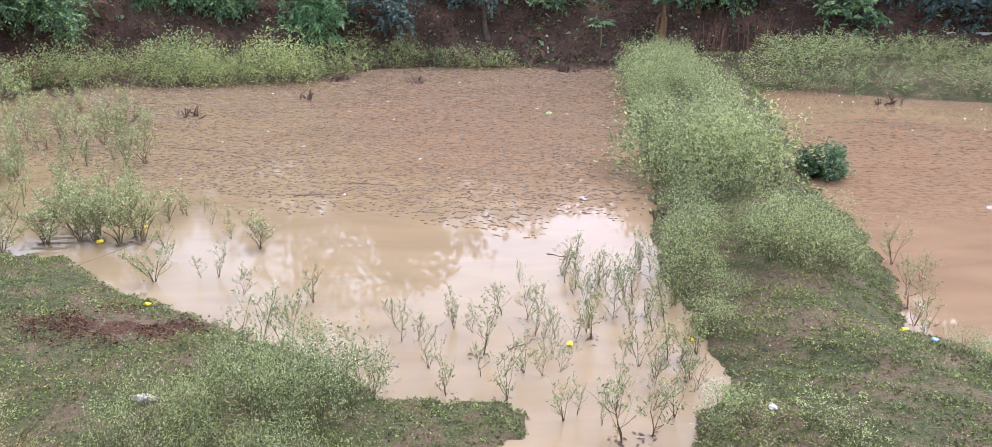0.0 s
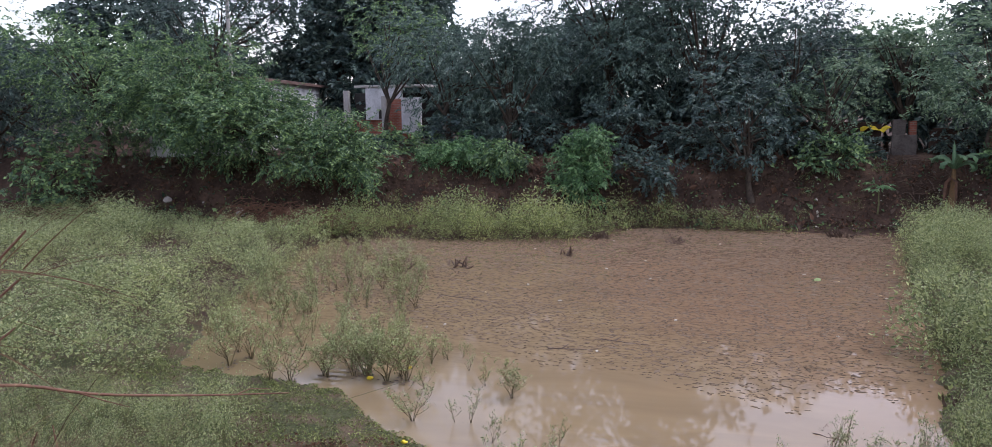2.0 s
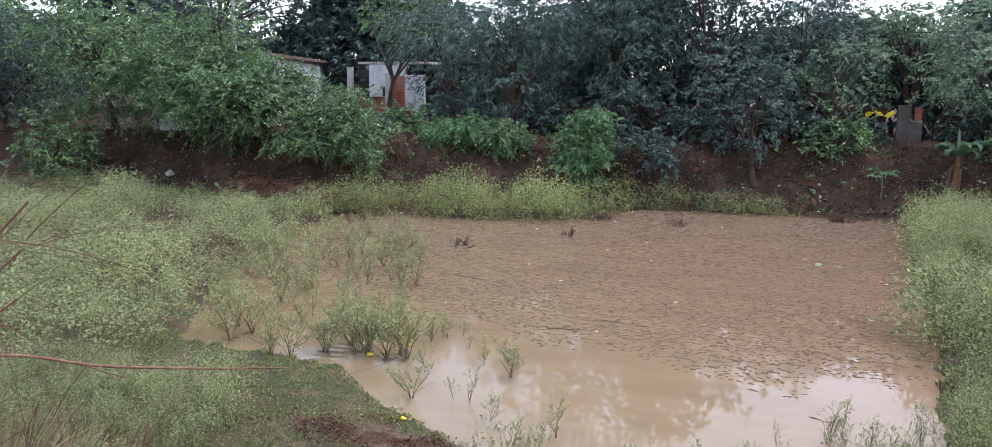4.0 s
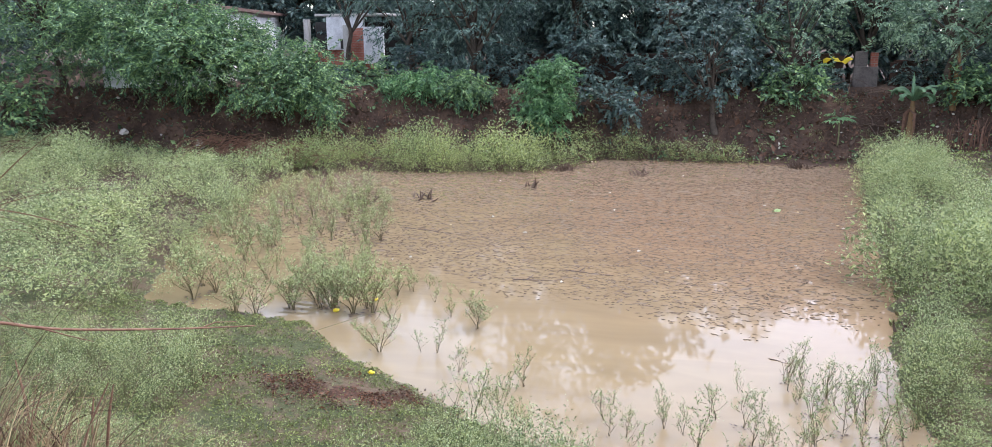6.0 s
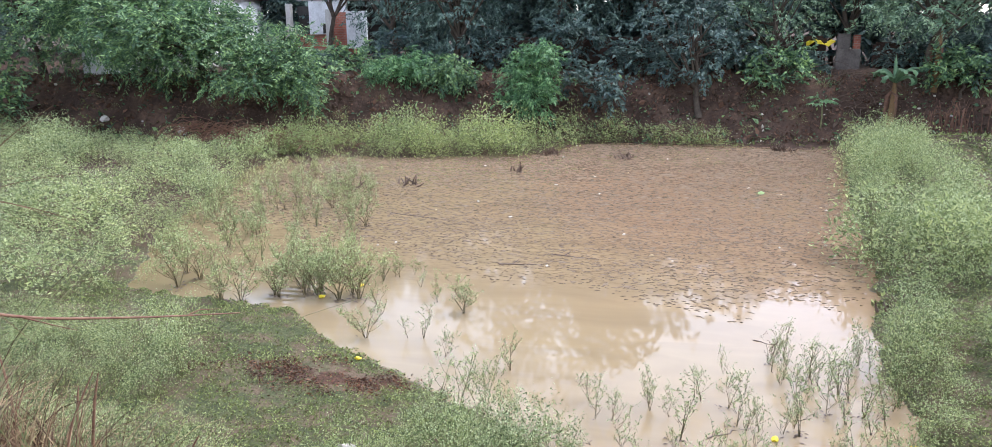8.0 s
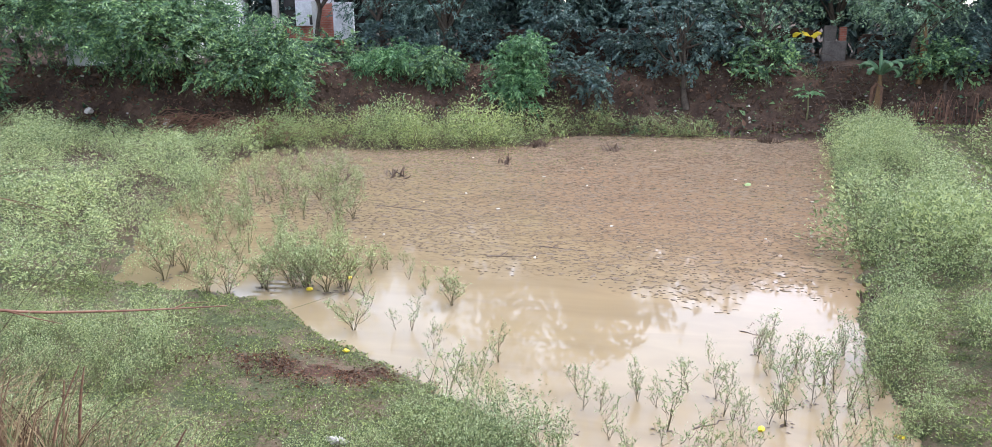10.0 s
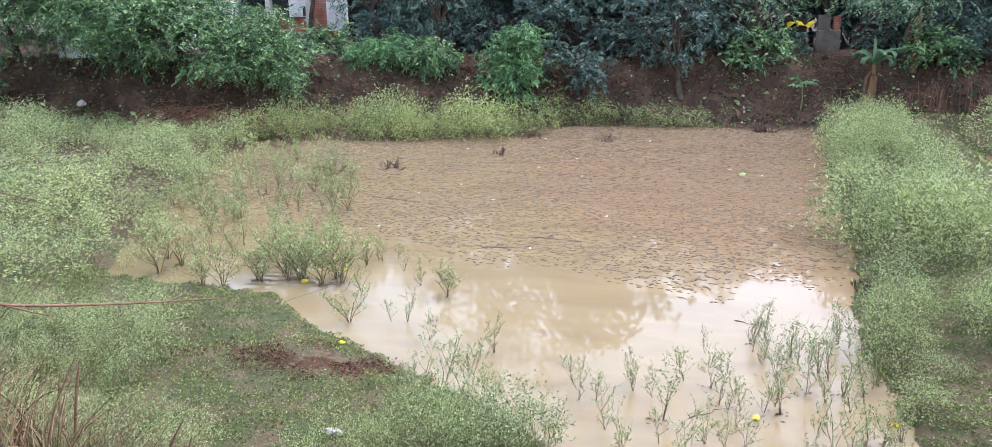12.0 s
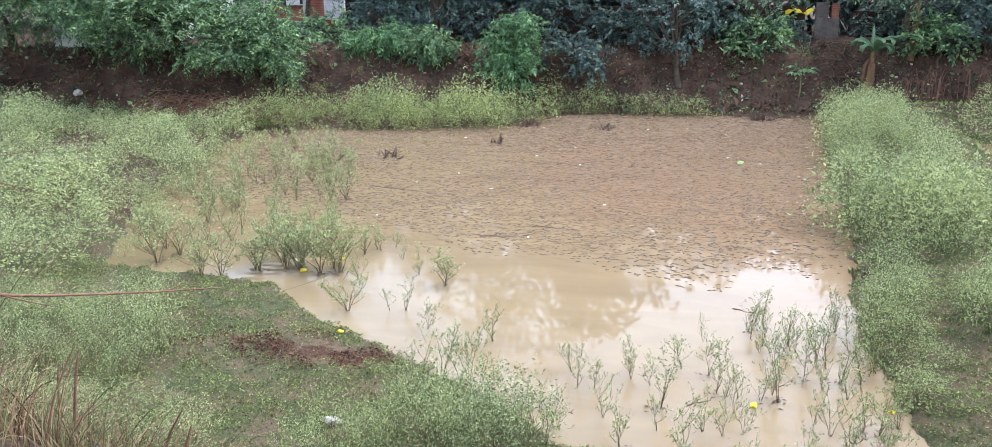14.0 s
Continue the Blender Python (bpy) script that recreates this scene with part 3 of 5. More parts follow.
# 16 to 19: tops out of view, added height blocks sky from the side pond
tree(16, 11.4, 33.2, 12.5, 3.6, "broad", LEAF_DARK, DARK_TREE, 4, -0.05, 0.17)
tree(17, 16.0, 33.0, 12.5, 3.6, "far", LEAF_DARK, DARK_TREE, 3, -0.05, 0.17)
tree(18, 20.6, 31.5, 12.5, 3.6, "far", LEAF_DARK, DARK_TREE, 3, -0.05, 0.17)
tree(19, 25.8, 30.0, 12.0, 3.6, "far", LEAF_DARK, DARK_TREE, 2.5, -0.05, 0.17)
# the big bushes that hang over the bank
BUSH = dict(name="bush", category="bush")
tree(31, -17.6, 26.5, 5.2, 2.7, "feather", LEAF_MID, "big overhanging bush with fresh green feathery leaves", 27, -0.05, 0.12, 8, (0.1, -1.4), **BUSH)
tree(32, -14.3, 26.8, 4.35, 2.1, "fine", LEAF_MID, "rounded green bush hanging over the bank", 36, -0.4, 0.09, 7, (0.1, -1.6), **BUSH)
tree(33, -20.2, 26.6, 7.5, 3.1, "feather", LEAF_MID, "big overhanging bush with fresh green feathery leaves", 17, 0.02, 0.12, 8, (0, -1.2), **BUSH)
tree(34, -24.6, 26.4, 8.6, 3.6, "fine", LEAF_MID, "big dark bush on the bank", 8, -0.02, 0.12, 8, (0, -1.0), **BUSH)
tree(48, -29.5, 25.6, 7.6, 4.0, "broad", LEAF_DARK, "big dark bush on the bank", 4, -0.05, 0.12, 8, **BUSH)
tree(35, -24.4, 23.2, 3.7, 2.1, "broad", LEAF_MID, "low dark bush at the foot of the bank", 13, -0.1, 0.08, 6, **BUSH)
tree(36, -6.0, 28.9, 3.75, 1.1, "mango", LEAF_BRIGHT, "bright green dense bush with drooping narrow leaves", 60, -0.2, 0.06, 5, (0, -0.7), **BUSH)
tree(37, -4.0, 29.3, 2.9, 1.1, "broad", LEAF_DARK, "dark green bush on the bank", 16, -0.05, 0.05, 5, (0, -0.4), **BUSH)
tree(38, -10.9, 28.6, 2.95, 1.2, "mango", LEAF_BRIGHT, "green bush with narrow drooping leaves", 52, -0.35, 0.05, 5, (0, -0.5), **BUSH)
tree(39, -9.0, 28.9, 2.9, 1.1, "mango", LEAF_MID, "green bush with narrow drooping leaves", 52, -0.35, 0.05, 5, (0, -0.5), **BUSH)
tree(40, 2.3, 30.6, 3.3, 1.3, "broad", LEAF_MID, "green bush below the boundary wall", 18, 0.0, 0.06, 5, **BUSH)
tree(41, 8.1, 30.6, 3.5, 1.25, "broad", LEAF_MID, "green bush beside the banana plant", 18, 0.05, 0.06, 5, **BUSH)
tree(42, -13.4, 29.4, 3.2, 1.5, "broad", LEAF_MID, "dark green bush on the bank", 14, -0.05, 0.06, 5, **BUSH)
tree(43, -15.5, 31.2, 3.0, 1.6, "broad", LEAF_DARK, "dark bush in front of the unfinished house", 12, -0.05, 0.07, 5, **BUSH)
tree(44, 12.4, 29.9, 2.8, 1.4, "broad", LEAF_MID, "dark green bush on the bank", 14, -0.05, 0.05, 5, **BUSH)
tree(45, 16.4, 29.9, 3.0, 1.6, "broad", LEAF_DARK, "dark green bush on the bank", 14, -0.05, 0.05, 5, **BUSH)
tree(46, 21.0, 28.6, 3.2, 1.8, "broad", LEAF_DARK, "dark green bush on the bank", 13, -0.05, 0.05, 5, **BUSH)
tree(47, 6.15, 14.95, 0.33, 0.46, "low", LEAF_MID, "small low dark green bush standing in the water", 520, 0.55, 0.015, 4, **BUSH)
for k, (x, y, top, wide) in enumerate(((-11.6, 31.2, 4.2, 1.6), (-8.2, 31.6, 3.8, 1.5), (-5.2, 31.4, 4.6, 1.7), (-2.6, 31.5, 4.0, 1.4), (0.9, 31.9, 4.2, 1.3), (3.4, 32.4, 3.0, 0.8),
                                       (9.6, 31.0, 3.9, 1.6), (13.8, 31.2, 3.8, 1.7), (18.6, 30.8, 3.6, 1.7), (-18.6, 33.4, 2.9, 1.4), (23.5, 29.0, 4.0, 2.0), (6.9, 32.7, 3.7, 1.2), (9.2, 32.9, 4.2, 1.4))):
    tree(60 + k, x, y, top, wide, "broad", LEAF_DARK, "dark undergrowth bush below the tall trees", 12, -0.05, 0.05, 5, **BUSH)


for k in range(11):
    x = -13 + 3.4 * k
    tree(80 + k, x + math.sin(k * 2.7), 37.2 + 0.8 * math.sin(k * 1.3), 6.9 + 0.6 * math.sin(k * 4.1), 2.4, "far", LEAF_DARK, "dark bush behind the boundary wall", 3, -0.05, 0.08, 4, **BUSH)


# ---------- weeds ----------
def weed(rng, sprigs, leaves, flowers, spread, leaf, flower, low=0.0):
    """A dome-shaped flowering weed of height 1: its stems, small ragged leaves and pale flower heads, as arrays."""
    n = sprigs
    a = rng.uniform(0, 2 * math.pi, n)
    up = rng.uniform(low, 1, n)
    flat = np.sqrt(1 - up * up * 0.96)
    reach = rng.uniform(0.62, 1.05, n) * (1 + 0.16 * np.sin(3 * a + rng.uniform(0, 6)) * flat)
    tip = np.stack([np.cos(a) * flat * spread * reach, np.sin(a) * flat * spread * reach, 0.16 + 0.84 * up * reach], axis=1)
    main = max(8, n // 5)
    s = np.linspace(0, 1, 4)[None, :, None]
    foot = tip[:main] * np.array((0.12, 0.12, 0.0))
    lines = foot[:, None] * (1 - s) + tip[:main, None] * s
    lines[:, :, :2] *= (s[:, :, :1] * 0.6 + 0.4)
    lines += rng.normal(scale=0.012, size=lines.shape)
    lines[:, 0] = foot
    stems = strip_quads(lines, np.full(main, 0.014), rng)
    o = (tip[:, None] + rng.normal(scale=0.055, size=(n, leaves, 3)) - np.array((0, 0, 0.04))).reshape(-1, 3)
    way = unit(rng.normal(size=o.shape) * 0.8 + np.array((0, 0, 0.45)) + 1.2 * o * np.array((1, 1, 0)))
    size = leaf * rng.uniform(0.6, 1.3, len(o))
    green = leaf_quads(o, way, rng.normal(size=o.shape) + np.array((0, 0, 0.8)), size, size * 0.36)
    p = (tip[:, None] * 1.02 + rng.normal(scale=0.06, size=(n, flowers, 3)) + np.array((0, 0, 0.035))).reshape(-1, 3)
    size = flower * rng.uniform(0.55, 1.3, len(p))
    white = leaf_quads(p, unit(rng.normal(size=p.shape)), rng.normal(size=p.shape) + np.array((0, 0, 0.6)), size, size * 0.9)
    return stems, green, white


def leggy_weed(rng, stalks, branches, leaves, flowers, spread, leaf, flower):
    """A thin branching weed of height 1: bare stalks that fork above, tufts of small leaves and pale heads on the twigs."""
    a = rng.uniform(0, 6.28, stalks)
    lean = spread * rng.uniform(0.2, 0.85, stalks)
    crown_at = np.stack([np.cos(a) * lean, np.sin(a) * lean, rng.uniform(0.45, 0.8, stalks)], axis=1)
    s = np.linspace(0, 1, 5)[None, :, None]
    main = crown_at[:, None] * np.concatenate([s ** 1.3, s ** 1.3, s], axis=2) + rng.normal(scale=0.01, size=(stalks, 5, 3))
    main[:, 0] = np.array((0, 0, -0.06))
    pick = rng.integers(0, stalks, branches)
    u = rng.uniform(0.15, 1.0, branches)
    start = crown_at[pick] * np.stack([u ** 1.3, u ** 1.3, u], axis=1)
    b = rng.uniform(0, 6.28, branches)
    out = spread * rng.uniform(0.25, 0.85, branches) * (1.15 - 0.5 * u)
    rise = rng.uniform(0.22, 0.5, branches) * (0.7 + 0.3 * u)
    tip = start + np.stack([np.cos(b) * out, np.sin(b) * out, rise], axis=1)
    tip[:, 2] = np.minimum(tip[:, 2], 1.02)
    curve = np.concatenate([s ** 0.85, s ** 0.85, s ** 1.2], axis=2)
    side = start[:, None] + (tip - start)[:, None] * curve
    which = np.repeat(np.arange(branches), 3)
    w = rng.uniform(0.4, 0.95, len(which))[:, None]
    fork = start[which] + (tip - start)[which] * np.concatenate([w ** 0.85, w ** 0.85, w ** 1.2], axis=1)
    end = fork + rng.normal(scale=0.075, size=fork.shape) * np.array((1, 1, 0.5)) + np.array((0, 0, 0.1))
    twig = fork[:, None] + (end - fork)[:, None] * s
    stems = strip_quads(np.concatenate([main, main + 0.004, side, twig]), np.concatenate([np.full(2 * stalks, 0.015), np.full(branches, 0.01), np.full(len(which), 0.007)]), rng)
    k = rng.integers(0, len(end), leaves)
    f = rng.uniform(0.0, 1.1, (leaves, 1))
    o = fork[k] * (1 - f) + end[k] * f + rng.normal(scale=0.016, size=(leaves, 3))
    way = unit(rng.normal(size=o.shape) + np.array((0, 0, 0.4)))
    size = leaf * rng.uniform(0.6, 1.3, leaves)
    green = leaf_quads(o, way, rng.normal(size=o.shape) + np.array((0, 0, 0.8)), size, size * 0.36)
    k = rng.integers(0, len(end), flowers)
    p = end[k] + rng.normal(scale=0.026, size=(flowers, 3))
    size = flower * rng.uniform(0.6, 1.2, flowers)
    white = leaf_quads(p, unit(rng.normal(size=p.shape)), rng.normal(size=p.shape) + np.array((0, 0, 0.5)), size, size * 0.9)
    return stems, green, white


def weed_bed(name, label, poly, spacing, tall, seed, mat, templates, sparse=0.0, stretch=1.3, hills=0.42, dome=1.3):
    """Many weeds grown together over a stretch of ground: one mesh, too many to count."""
    rng = np.random.default_rng(seed)
    poly = np.array(poly, dtype=float)
    x0, y0 = poly.min(axis=0)
    x1, y1 = poly.max(axis=0)
    gx, gy = np.meshgrid(np.arange(x0, x1, spacing), np.arange(y0, y1, spacing))
    px = gx.ravel() + rng.uniform(-0.5, 0.5, gx.size) * spacing
    py = gy.ravel() + rng.uniform(-0.5, 0.5, gx.size) * spacing
    ok = (shore_distance(poly, px, py) < 0) & (rng.uniform(size=px.size) > sparse)
    px, py = px[ok], py[ok]
    pz = np.maximum(land(px, py), -0.02) - 0.02
    # the weeds crowd into rounded bushes with hollows between them
    cx, cy = np.meshgrid(np.arange(x0 - dome, x1 + dome, dome), np.arange(y0 - dome, y1 + dome, dome))
    cx = cx.ravel() + rng.uniform(-0.42, 0.42, cx.size) * dome
    cy = cy.ravel() + rng.uniform(-0.42, 0.42, cy.size) * dome
    size = rng.uniform(0.75, 1.2, cx.size)
    reach = np.hypot(px[:, None] - cx[None], py[:, None] - cy[None]) / (size[None] * dome * 0.72)
    near = reach.argmin(axis=1)
    round_top = np.sqrt(np.clip(1 - reach[np.arange(len(px)), near] ** 2, 0, 1))
    clear = (round_top > 0.42) | (rng.uniform(size=len(px)) < 1.15 - hills)
    px, py, pz, round_top, near = px[clear], py[clear], pz[clear], round_top[clear], near[clear]
    lumpy = (1 + 0.5 * hills * wave(px, py, 0.9, seed)) * size[near] * (1 - hills + hills * 1.5 * round_top)
    vs, qs, ids, count = [], [], [], 0
    for x, y, z, k in zip(px, py, pz, lumpy):
        t = templates[rng.integers(len(templates))]
        h = tall * max(0.3, k) * rng.uniform(0.8, 1.15)
        a = rng.uniform(0, 2 * math.pi)
        w = h * rng.uniform(0.85, 1.15) * stretch
        m = np.array(((math.cos(a) * w, -math.sin(a) * w, 0), (math.sin(a) * w, math.cos(a) * w, 0), (0, 0, h)))
        for i, (v, q) in enumerate(t):
            vs.append(v @ m.T + np.array((x, y, z)))
            qs.append(q + count)
            ids.append(np.full(len(q), i))
            count += len(v)
    me = mesh_of(name, np.concatenate(vs), np.concatenate(qs), [STEM, mat, FLOWER], np.concatenate(ids))
    return tagged(new(name, me), label, "weeds", kind="stuff")


rng = np.random.default_rng(7)
BUSHY = [weed(rng, 58, 4, 3, 0.5, 0.072, 0.024) for _ in range(7)]
FAR = [weed(rng, 46, 4, 2, 0.5, 0.075, 0.026) for _ in range(7)]
FINE = [weed(rng, 92, 5, 4, 0.46, 0.055, 0.02) for _ in range(6)]
LEGGY = [leggy_weed(rng, 3, 12, 170, 150, 0.42, 0.055, 0.024) for _ in range(6)]

weed_bed("weed_bed", "dense pale green flowering weeds on the earth bund",
         [(2.75, 12.5), (2.9, 15.4), (3.35, 20), (4.05, 26.0), (4.6, 28.6), (5.9, 28.3), (5.6, 23), (5.3, 18), (5.1, 14.5), (4.6, 12.6), (3.7, 12.2)], 0.42, 0.7, 21, WEED_LEAF, BUSHY, 0.03, 1.1, 0.72, 1.2)
weed_bed("weed_bed", "bushy pale green flowering weeds on the bund's crown",
         [(3.4, 9.35), (3.3, 10.3), (3.8, 10.9), (4.5, 10.8), (4.8, 10.1), (4.5, 9.4), (3.9, 9.2)], 0.34, 0.86, 22, WEED_OLIVE, FINE, hills=0.1, stretch=1.0)
weed_bed("weed_bed", "leafy green weeds at the water's edge of the bund",
         [(2.15, 9.2), (2.3, 10.5), (2.65, 11.6), (3.05, 11.4), (2.95, 10.2), (2.65, 9.1)], 0.32, 0.76, 23, WEED_OLIVE, FINE, hills=0.3, stretch=1.0, dome=1.0)
weed_bed("weed_bed", "dense grey-green flowering weeds beside the pond",
         [(-8.6, 11.3), (-10.3, 14.4), (-11.7, 18.4), (-13.2, 22.6), (-20, 23.6), (-27.5, 22.8), (-20.5, 16.0), (-14.0, 10.5), (-11.0, 8.2), (-9.6, 9.2)], 0.57, 0.66, 24, WEED_LEAF, BUSHY, 0.0, 1.3, 0.75, 1.6)
weed_bed("weed_bed", "bright yellow-green weeds along the far shore",
         [(-13.6, 23.1), (-8.8, 23.75), (-5.1, 24.8), (-4.2, 26.4), (-6, 27), (-10, 26.0), (-13.5, 25)], 0.44, 1.0, 25, WEED_YELLOW, FAR, dome=1.5, stretch=1.1)
weed_bed("weed_bed", "scattered weeds along the foot of the far bank",
         [(-5.2, 27.0), (-4.0, 27.8), (0.6, 28.0), (0.9, 28.6), (-3.8, 28.7), (-5.6, 28.0)], 0.4, 0.85, 26, WEED_YELLOW, FAR, 0.1, 1.1, 0.5, 1.0)
weed_bed("weed_bed", "small weeds scattered over the earth bank",
         [(-4, 28.6), (4.2, 29.0), (5, 30.6), (-4, 30.8)], 0.5, 0.34, 36, WEED_OLIVE, FAR, 0.72, 1.2, 0.2)
weed_bed("weed_bed", "small weeds scattered over the earth bank",
         [(-22, 23.8), (-14, 25.2), (-6, 27.6), (-6, 28.8), (-14, 26.8), (-22, 25.4)], 0.5, 0.34, 37, WEED_OLIVE, FAR, 0.75, 1.2, 0.2)
weed_bed("weed_bed", "dense weeds along the far shore of the side pond",
         [(7.4, 24.0), (9.3, 23.5), (13.5, 22.1), (20, 21.0), (22, 22), (22, 25.5), (16, 27), (9, 28.5)], 0.55, 0.68, 27, WEED_LEAF, FAR, 0.05, 1.45, 0.4, 1.5)
weed_bed("weed_bed", "tall green flowering weeds on the near shore",
         [(-3.3, 5.6), (-2.9, 7.3), (-2.1, 7.8), (-1.5, 7.3), (-1.25, 6.4), (-1.7, 5.3)], 0.3, 0.72, 28, WEED_OLIVE, FINE, 0.3, 0.85)
weed_bed("weed_bed", "thin weeds along the near water's edge",
         [(-3.3, 7.5), (-2.5, 8.35), (-1.2, 7.7), (-0.9, 7.0), (-1.2, 6.4), (-2.0, 6.9)], 0.3, 0.6, 31, WEED_OLIVE, LEGGY, 0.25, 0.9)
weed_bed("weed_bed", "pale flowering weeds on the near shore below the dry grass",
         [(-7.8, 5.6), (-9.6, 8.0), (-9.0, 9.2), (-7.0, 9.3), (-6.2, 8.6), (-4.9, 6.9), (-4.0, 5.7), (-4.6, 4.5)], 0.37, 0.56, 29, WEED_OLIVE, FINE, 0.28, 1.0)
weed_bed("weed_bed", "small pale weeds growing on the bund's turf", [(2.6, 5.5), (2.6, 6.2), (3.0, 6.2), (3.0, 5.5)], 0.24, 0.36, 32, WEED_OLIVE, LEGGY, 0.2)
weed_bed("weed_bed", "small leafy weeds at the foot of the bund", [(4.5, 6.6), (4.7, 7.5), (5.6, 7.4), (5.6, 6.5)], 0.28, 0.45, 33, WEED_LEAF, FINE, 0.15)
weed_bed("weed_bed", "small leafy weeds at the foot of the bund", [(1.75, 6.0), (2.0, 6.7), (2.4, 6.6), (2.3, 5.9)], 0.24, 0.4, 34, WEED_LEAF, FINE, 0.1)
weed_bed("weed_bed", "leafy weeds on the bund's slope", [(2.35, 8.0), (2.4, 9.2), (2.8, 9.4), (2.75, 8.2)], 0.3, 0.42, 35, WEED_LEAF, FINE, 0.25)
weed_bed("weed_bed", "thin weeds standing in the shallow water",
         [(-8.6, 11.4), (-7.2, 11.2), (-6.8, 12.4), (-7.4, 14.6), (-8.2, 17.4), (-9.4, 21.0), (-12.8, 22.6), (-12.2, 18.4), (-10.8, 14.4)], 0.6, 0.85, 30, WEED_LEAF, LEGGY, 0.7, 0.85, 0.1)


def weed_plant(rng, tall, wide, kind, dead=False):
    """One weed that stands by itself, with its stems, leaves and flower heads as parts."""
    stems, green, white = leggy_weed(rng, *kind)
    ob = thing("weed_plant", "brown withered weed standing in muddy water" if dead else "thin branching weed standing in muddy water", "weed plant", group="weeds in the water")
    k = np.array((wide, wide, tall))
    part("stem", mesh_of("stem", stems[0] * k, stems[1], [STEM_WET]), STEM_WET, ob)
    part("foliage", mesh_of("foliage", green[0] * k, green[1], [DEAD_LEAF if dead else WEED_LEAF]), WEED_LEAF, ob)["kind"] = "stuff"
    n = 16
    o = np.column_stack([rng.normal(scale=0.09, size=(n, 2)), np.full(n, 0.028)]) * k
    v, q = leaf_quads(o, rng.normal(size=(n, 3)) * np.array((1, 1, 0.15)), np.tile((0, 0, 1.0), (n, 1)), np.full(n, 0.075), np.full(n, 0.035))
    part("drift", mesh_of("drift", v, q, [LOG]), LOG, ob, "dark drifted bits caught round the stem")["kind"] = "stuff"
    if not dead:
        part("blossom", mesh_of("blossom", white[0] * k, white[1], [FLOWER]), FLOWER, ob)["kind"] = "stuff"
    return ob


rng = np.random.default_rng(11)
SHORE_WEEDS = [(-5.49, 11.21, .91), (-5.91, 11.33, .77), (-5.37, 11.47, .87), (-3.39, 11.04, .66), (-3.93, 11.42, .47), (-3.66, 9.99, .48), (-3.87, 9.95, .36),
               (-3.17, 9.46, .5), (-2.25, 9.23, .53), (-4.44, 9.83, .58), (-4.43, 12.06, .38), (-5.03, 12.5, .46), (-4.76, 12.67, .4), (-4.73, 10.97, .47),
               (-6.32, 11.59, .79), (-6.58, 11.18, .67), (-6.97, 10.8, .77), (-7.26, 10.7, .66), (-6.48, 11.12, .77), (-8.37, 11.19, .94), (-8.22, 11.61, .84),
               (-6.4, 11.83, .8), (-5.2, 11.3, .88), (-8.89, 13.54, .8), (-8.13, 15.7, .5), (-7.49, 15.61, .5), (-5.68, 12.81, .47), (-4.95, 12.48, .51)]
NEAR_WEEDS = [(-1.05, 8.21, .49), (-1.16, 8.6, .42), (-0.86, 8.24, .45), (-0.7, 7.62, .5), (-0.49, 8.7, .46), (-0.13, 7.96, .71), (0.08, 8.91, .47), (0.37, 8.79, .63),
              (0.11, 7.01, .67), (0.3, 7.53, .5), (0.54, 8.31, .41), (0.68, 8.31, .41), (0.68, 7.56, .46), (0.64, 6.65, .51), (0.98, 9.53, .35), (0.91, 8.32, .49),
              (1.08, 8.29, .73), (1.38, 7.88, .36)]
BUND_WEEDS = [(1.41, 8.89, .68), (1.7, 9.26, .61), (1.33, 9.83, .64), (1.64, 7.45, .62), (1.85, 7.82, .64), (1.98, 7.82, .64), (1.15, 6.3, .72), (1.43, 6.41, .72),
              (1.69, 6.72, .59), (2.19, 7.97, .65), (1.79, 8.9, .68), (2.02, 8.9, .6), (1.11, 9.25, .61), (1.61, 9.44, .71), (2.0, 7.42, .54), (4.9, 8.7, .6),
              (5.05, 9.15, .7), (5.6, 10.0, .55), (5.5, 10.6, .7), (4.85, 8.35, .45)]
full = [weed_plant(rng, 1, 1.0, (6, 26, 380, 260, 0.5, 0.055, 0.022)) for _ in range(5)]
thin = [weed_plant(rng, 1, 0.8, (3, 14, 190, 80, 0.4, 0.055, 0.02)) for _ in range(5)]
for group, kinds in ((SHORE_WEEDS, full), (NEAR_WEEDS, thin), (BUND_WEEDS, thin)):
    for i, (x, y, h) in enumerate(group):
        s = kinds[i % len(kinds)]
        if h < 0.56:
            s = thin[i % 5]
        ob = copy_thing(s, pose(x, y, max(0.0, height(x, y)) - 0.02, 0, 0, 137 * i))
        ob.scale = (h * 1.2, h * 1.2, h)
for i in range(84):
    x, y = rng.uniform(-11, -4.6), rng.uniform(11.2, 21)
    if x > -4.6 - (y - 11.2) * 0.45 or height(x, y) > 0:
        continue
    ob = copy_thing((thin + full)[i % 10], pose(x, y, -0.02, 0, 0, 97 * i))
    h = rng.uniform(0.45, 0.85)
    ob.scale = (h, h, h)
for i in range(70):
    x, y = rng.uniform(-1.6, 2.4), rng.uniform(6.0, 10.6)
    if height(x, y) > 0 or rng.uniform() > 0.25 + 0.3 * (x + 0.6):
        continue
    ob = copy_thing(thin[i % 5], pose(x, y, -0.02, 0, 0, 61 * i))
    h = rng.uniform(0.35, 0.62)
    ob.scale = (h, h, h)
for ob in full + thin:
    ob.location = (rng.uniform(-7.6, -6.0), rng.uniform(12.0, 14.0), -0.02)
    ob.scale = (0.6, 0.6, 0.6)
dead = weed_plant(rng, 0.45, 0.4, (3, 10, 70, 0, 0.4, 0.06, 0.02), True)
dead.location = (0.88, 10.14, -0.02)
rng2 = np.random.default_rng(12)
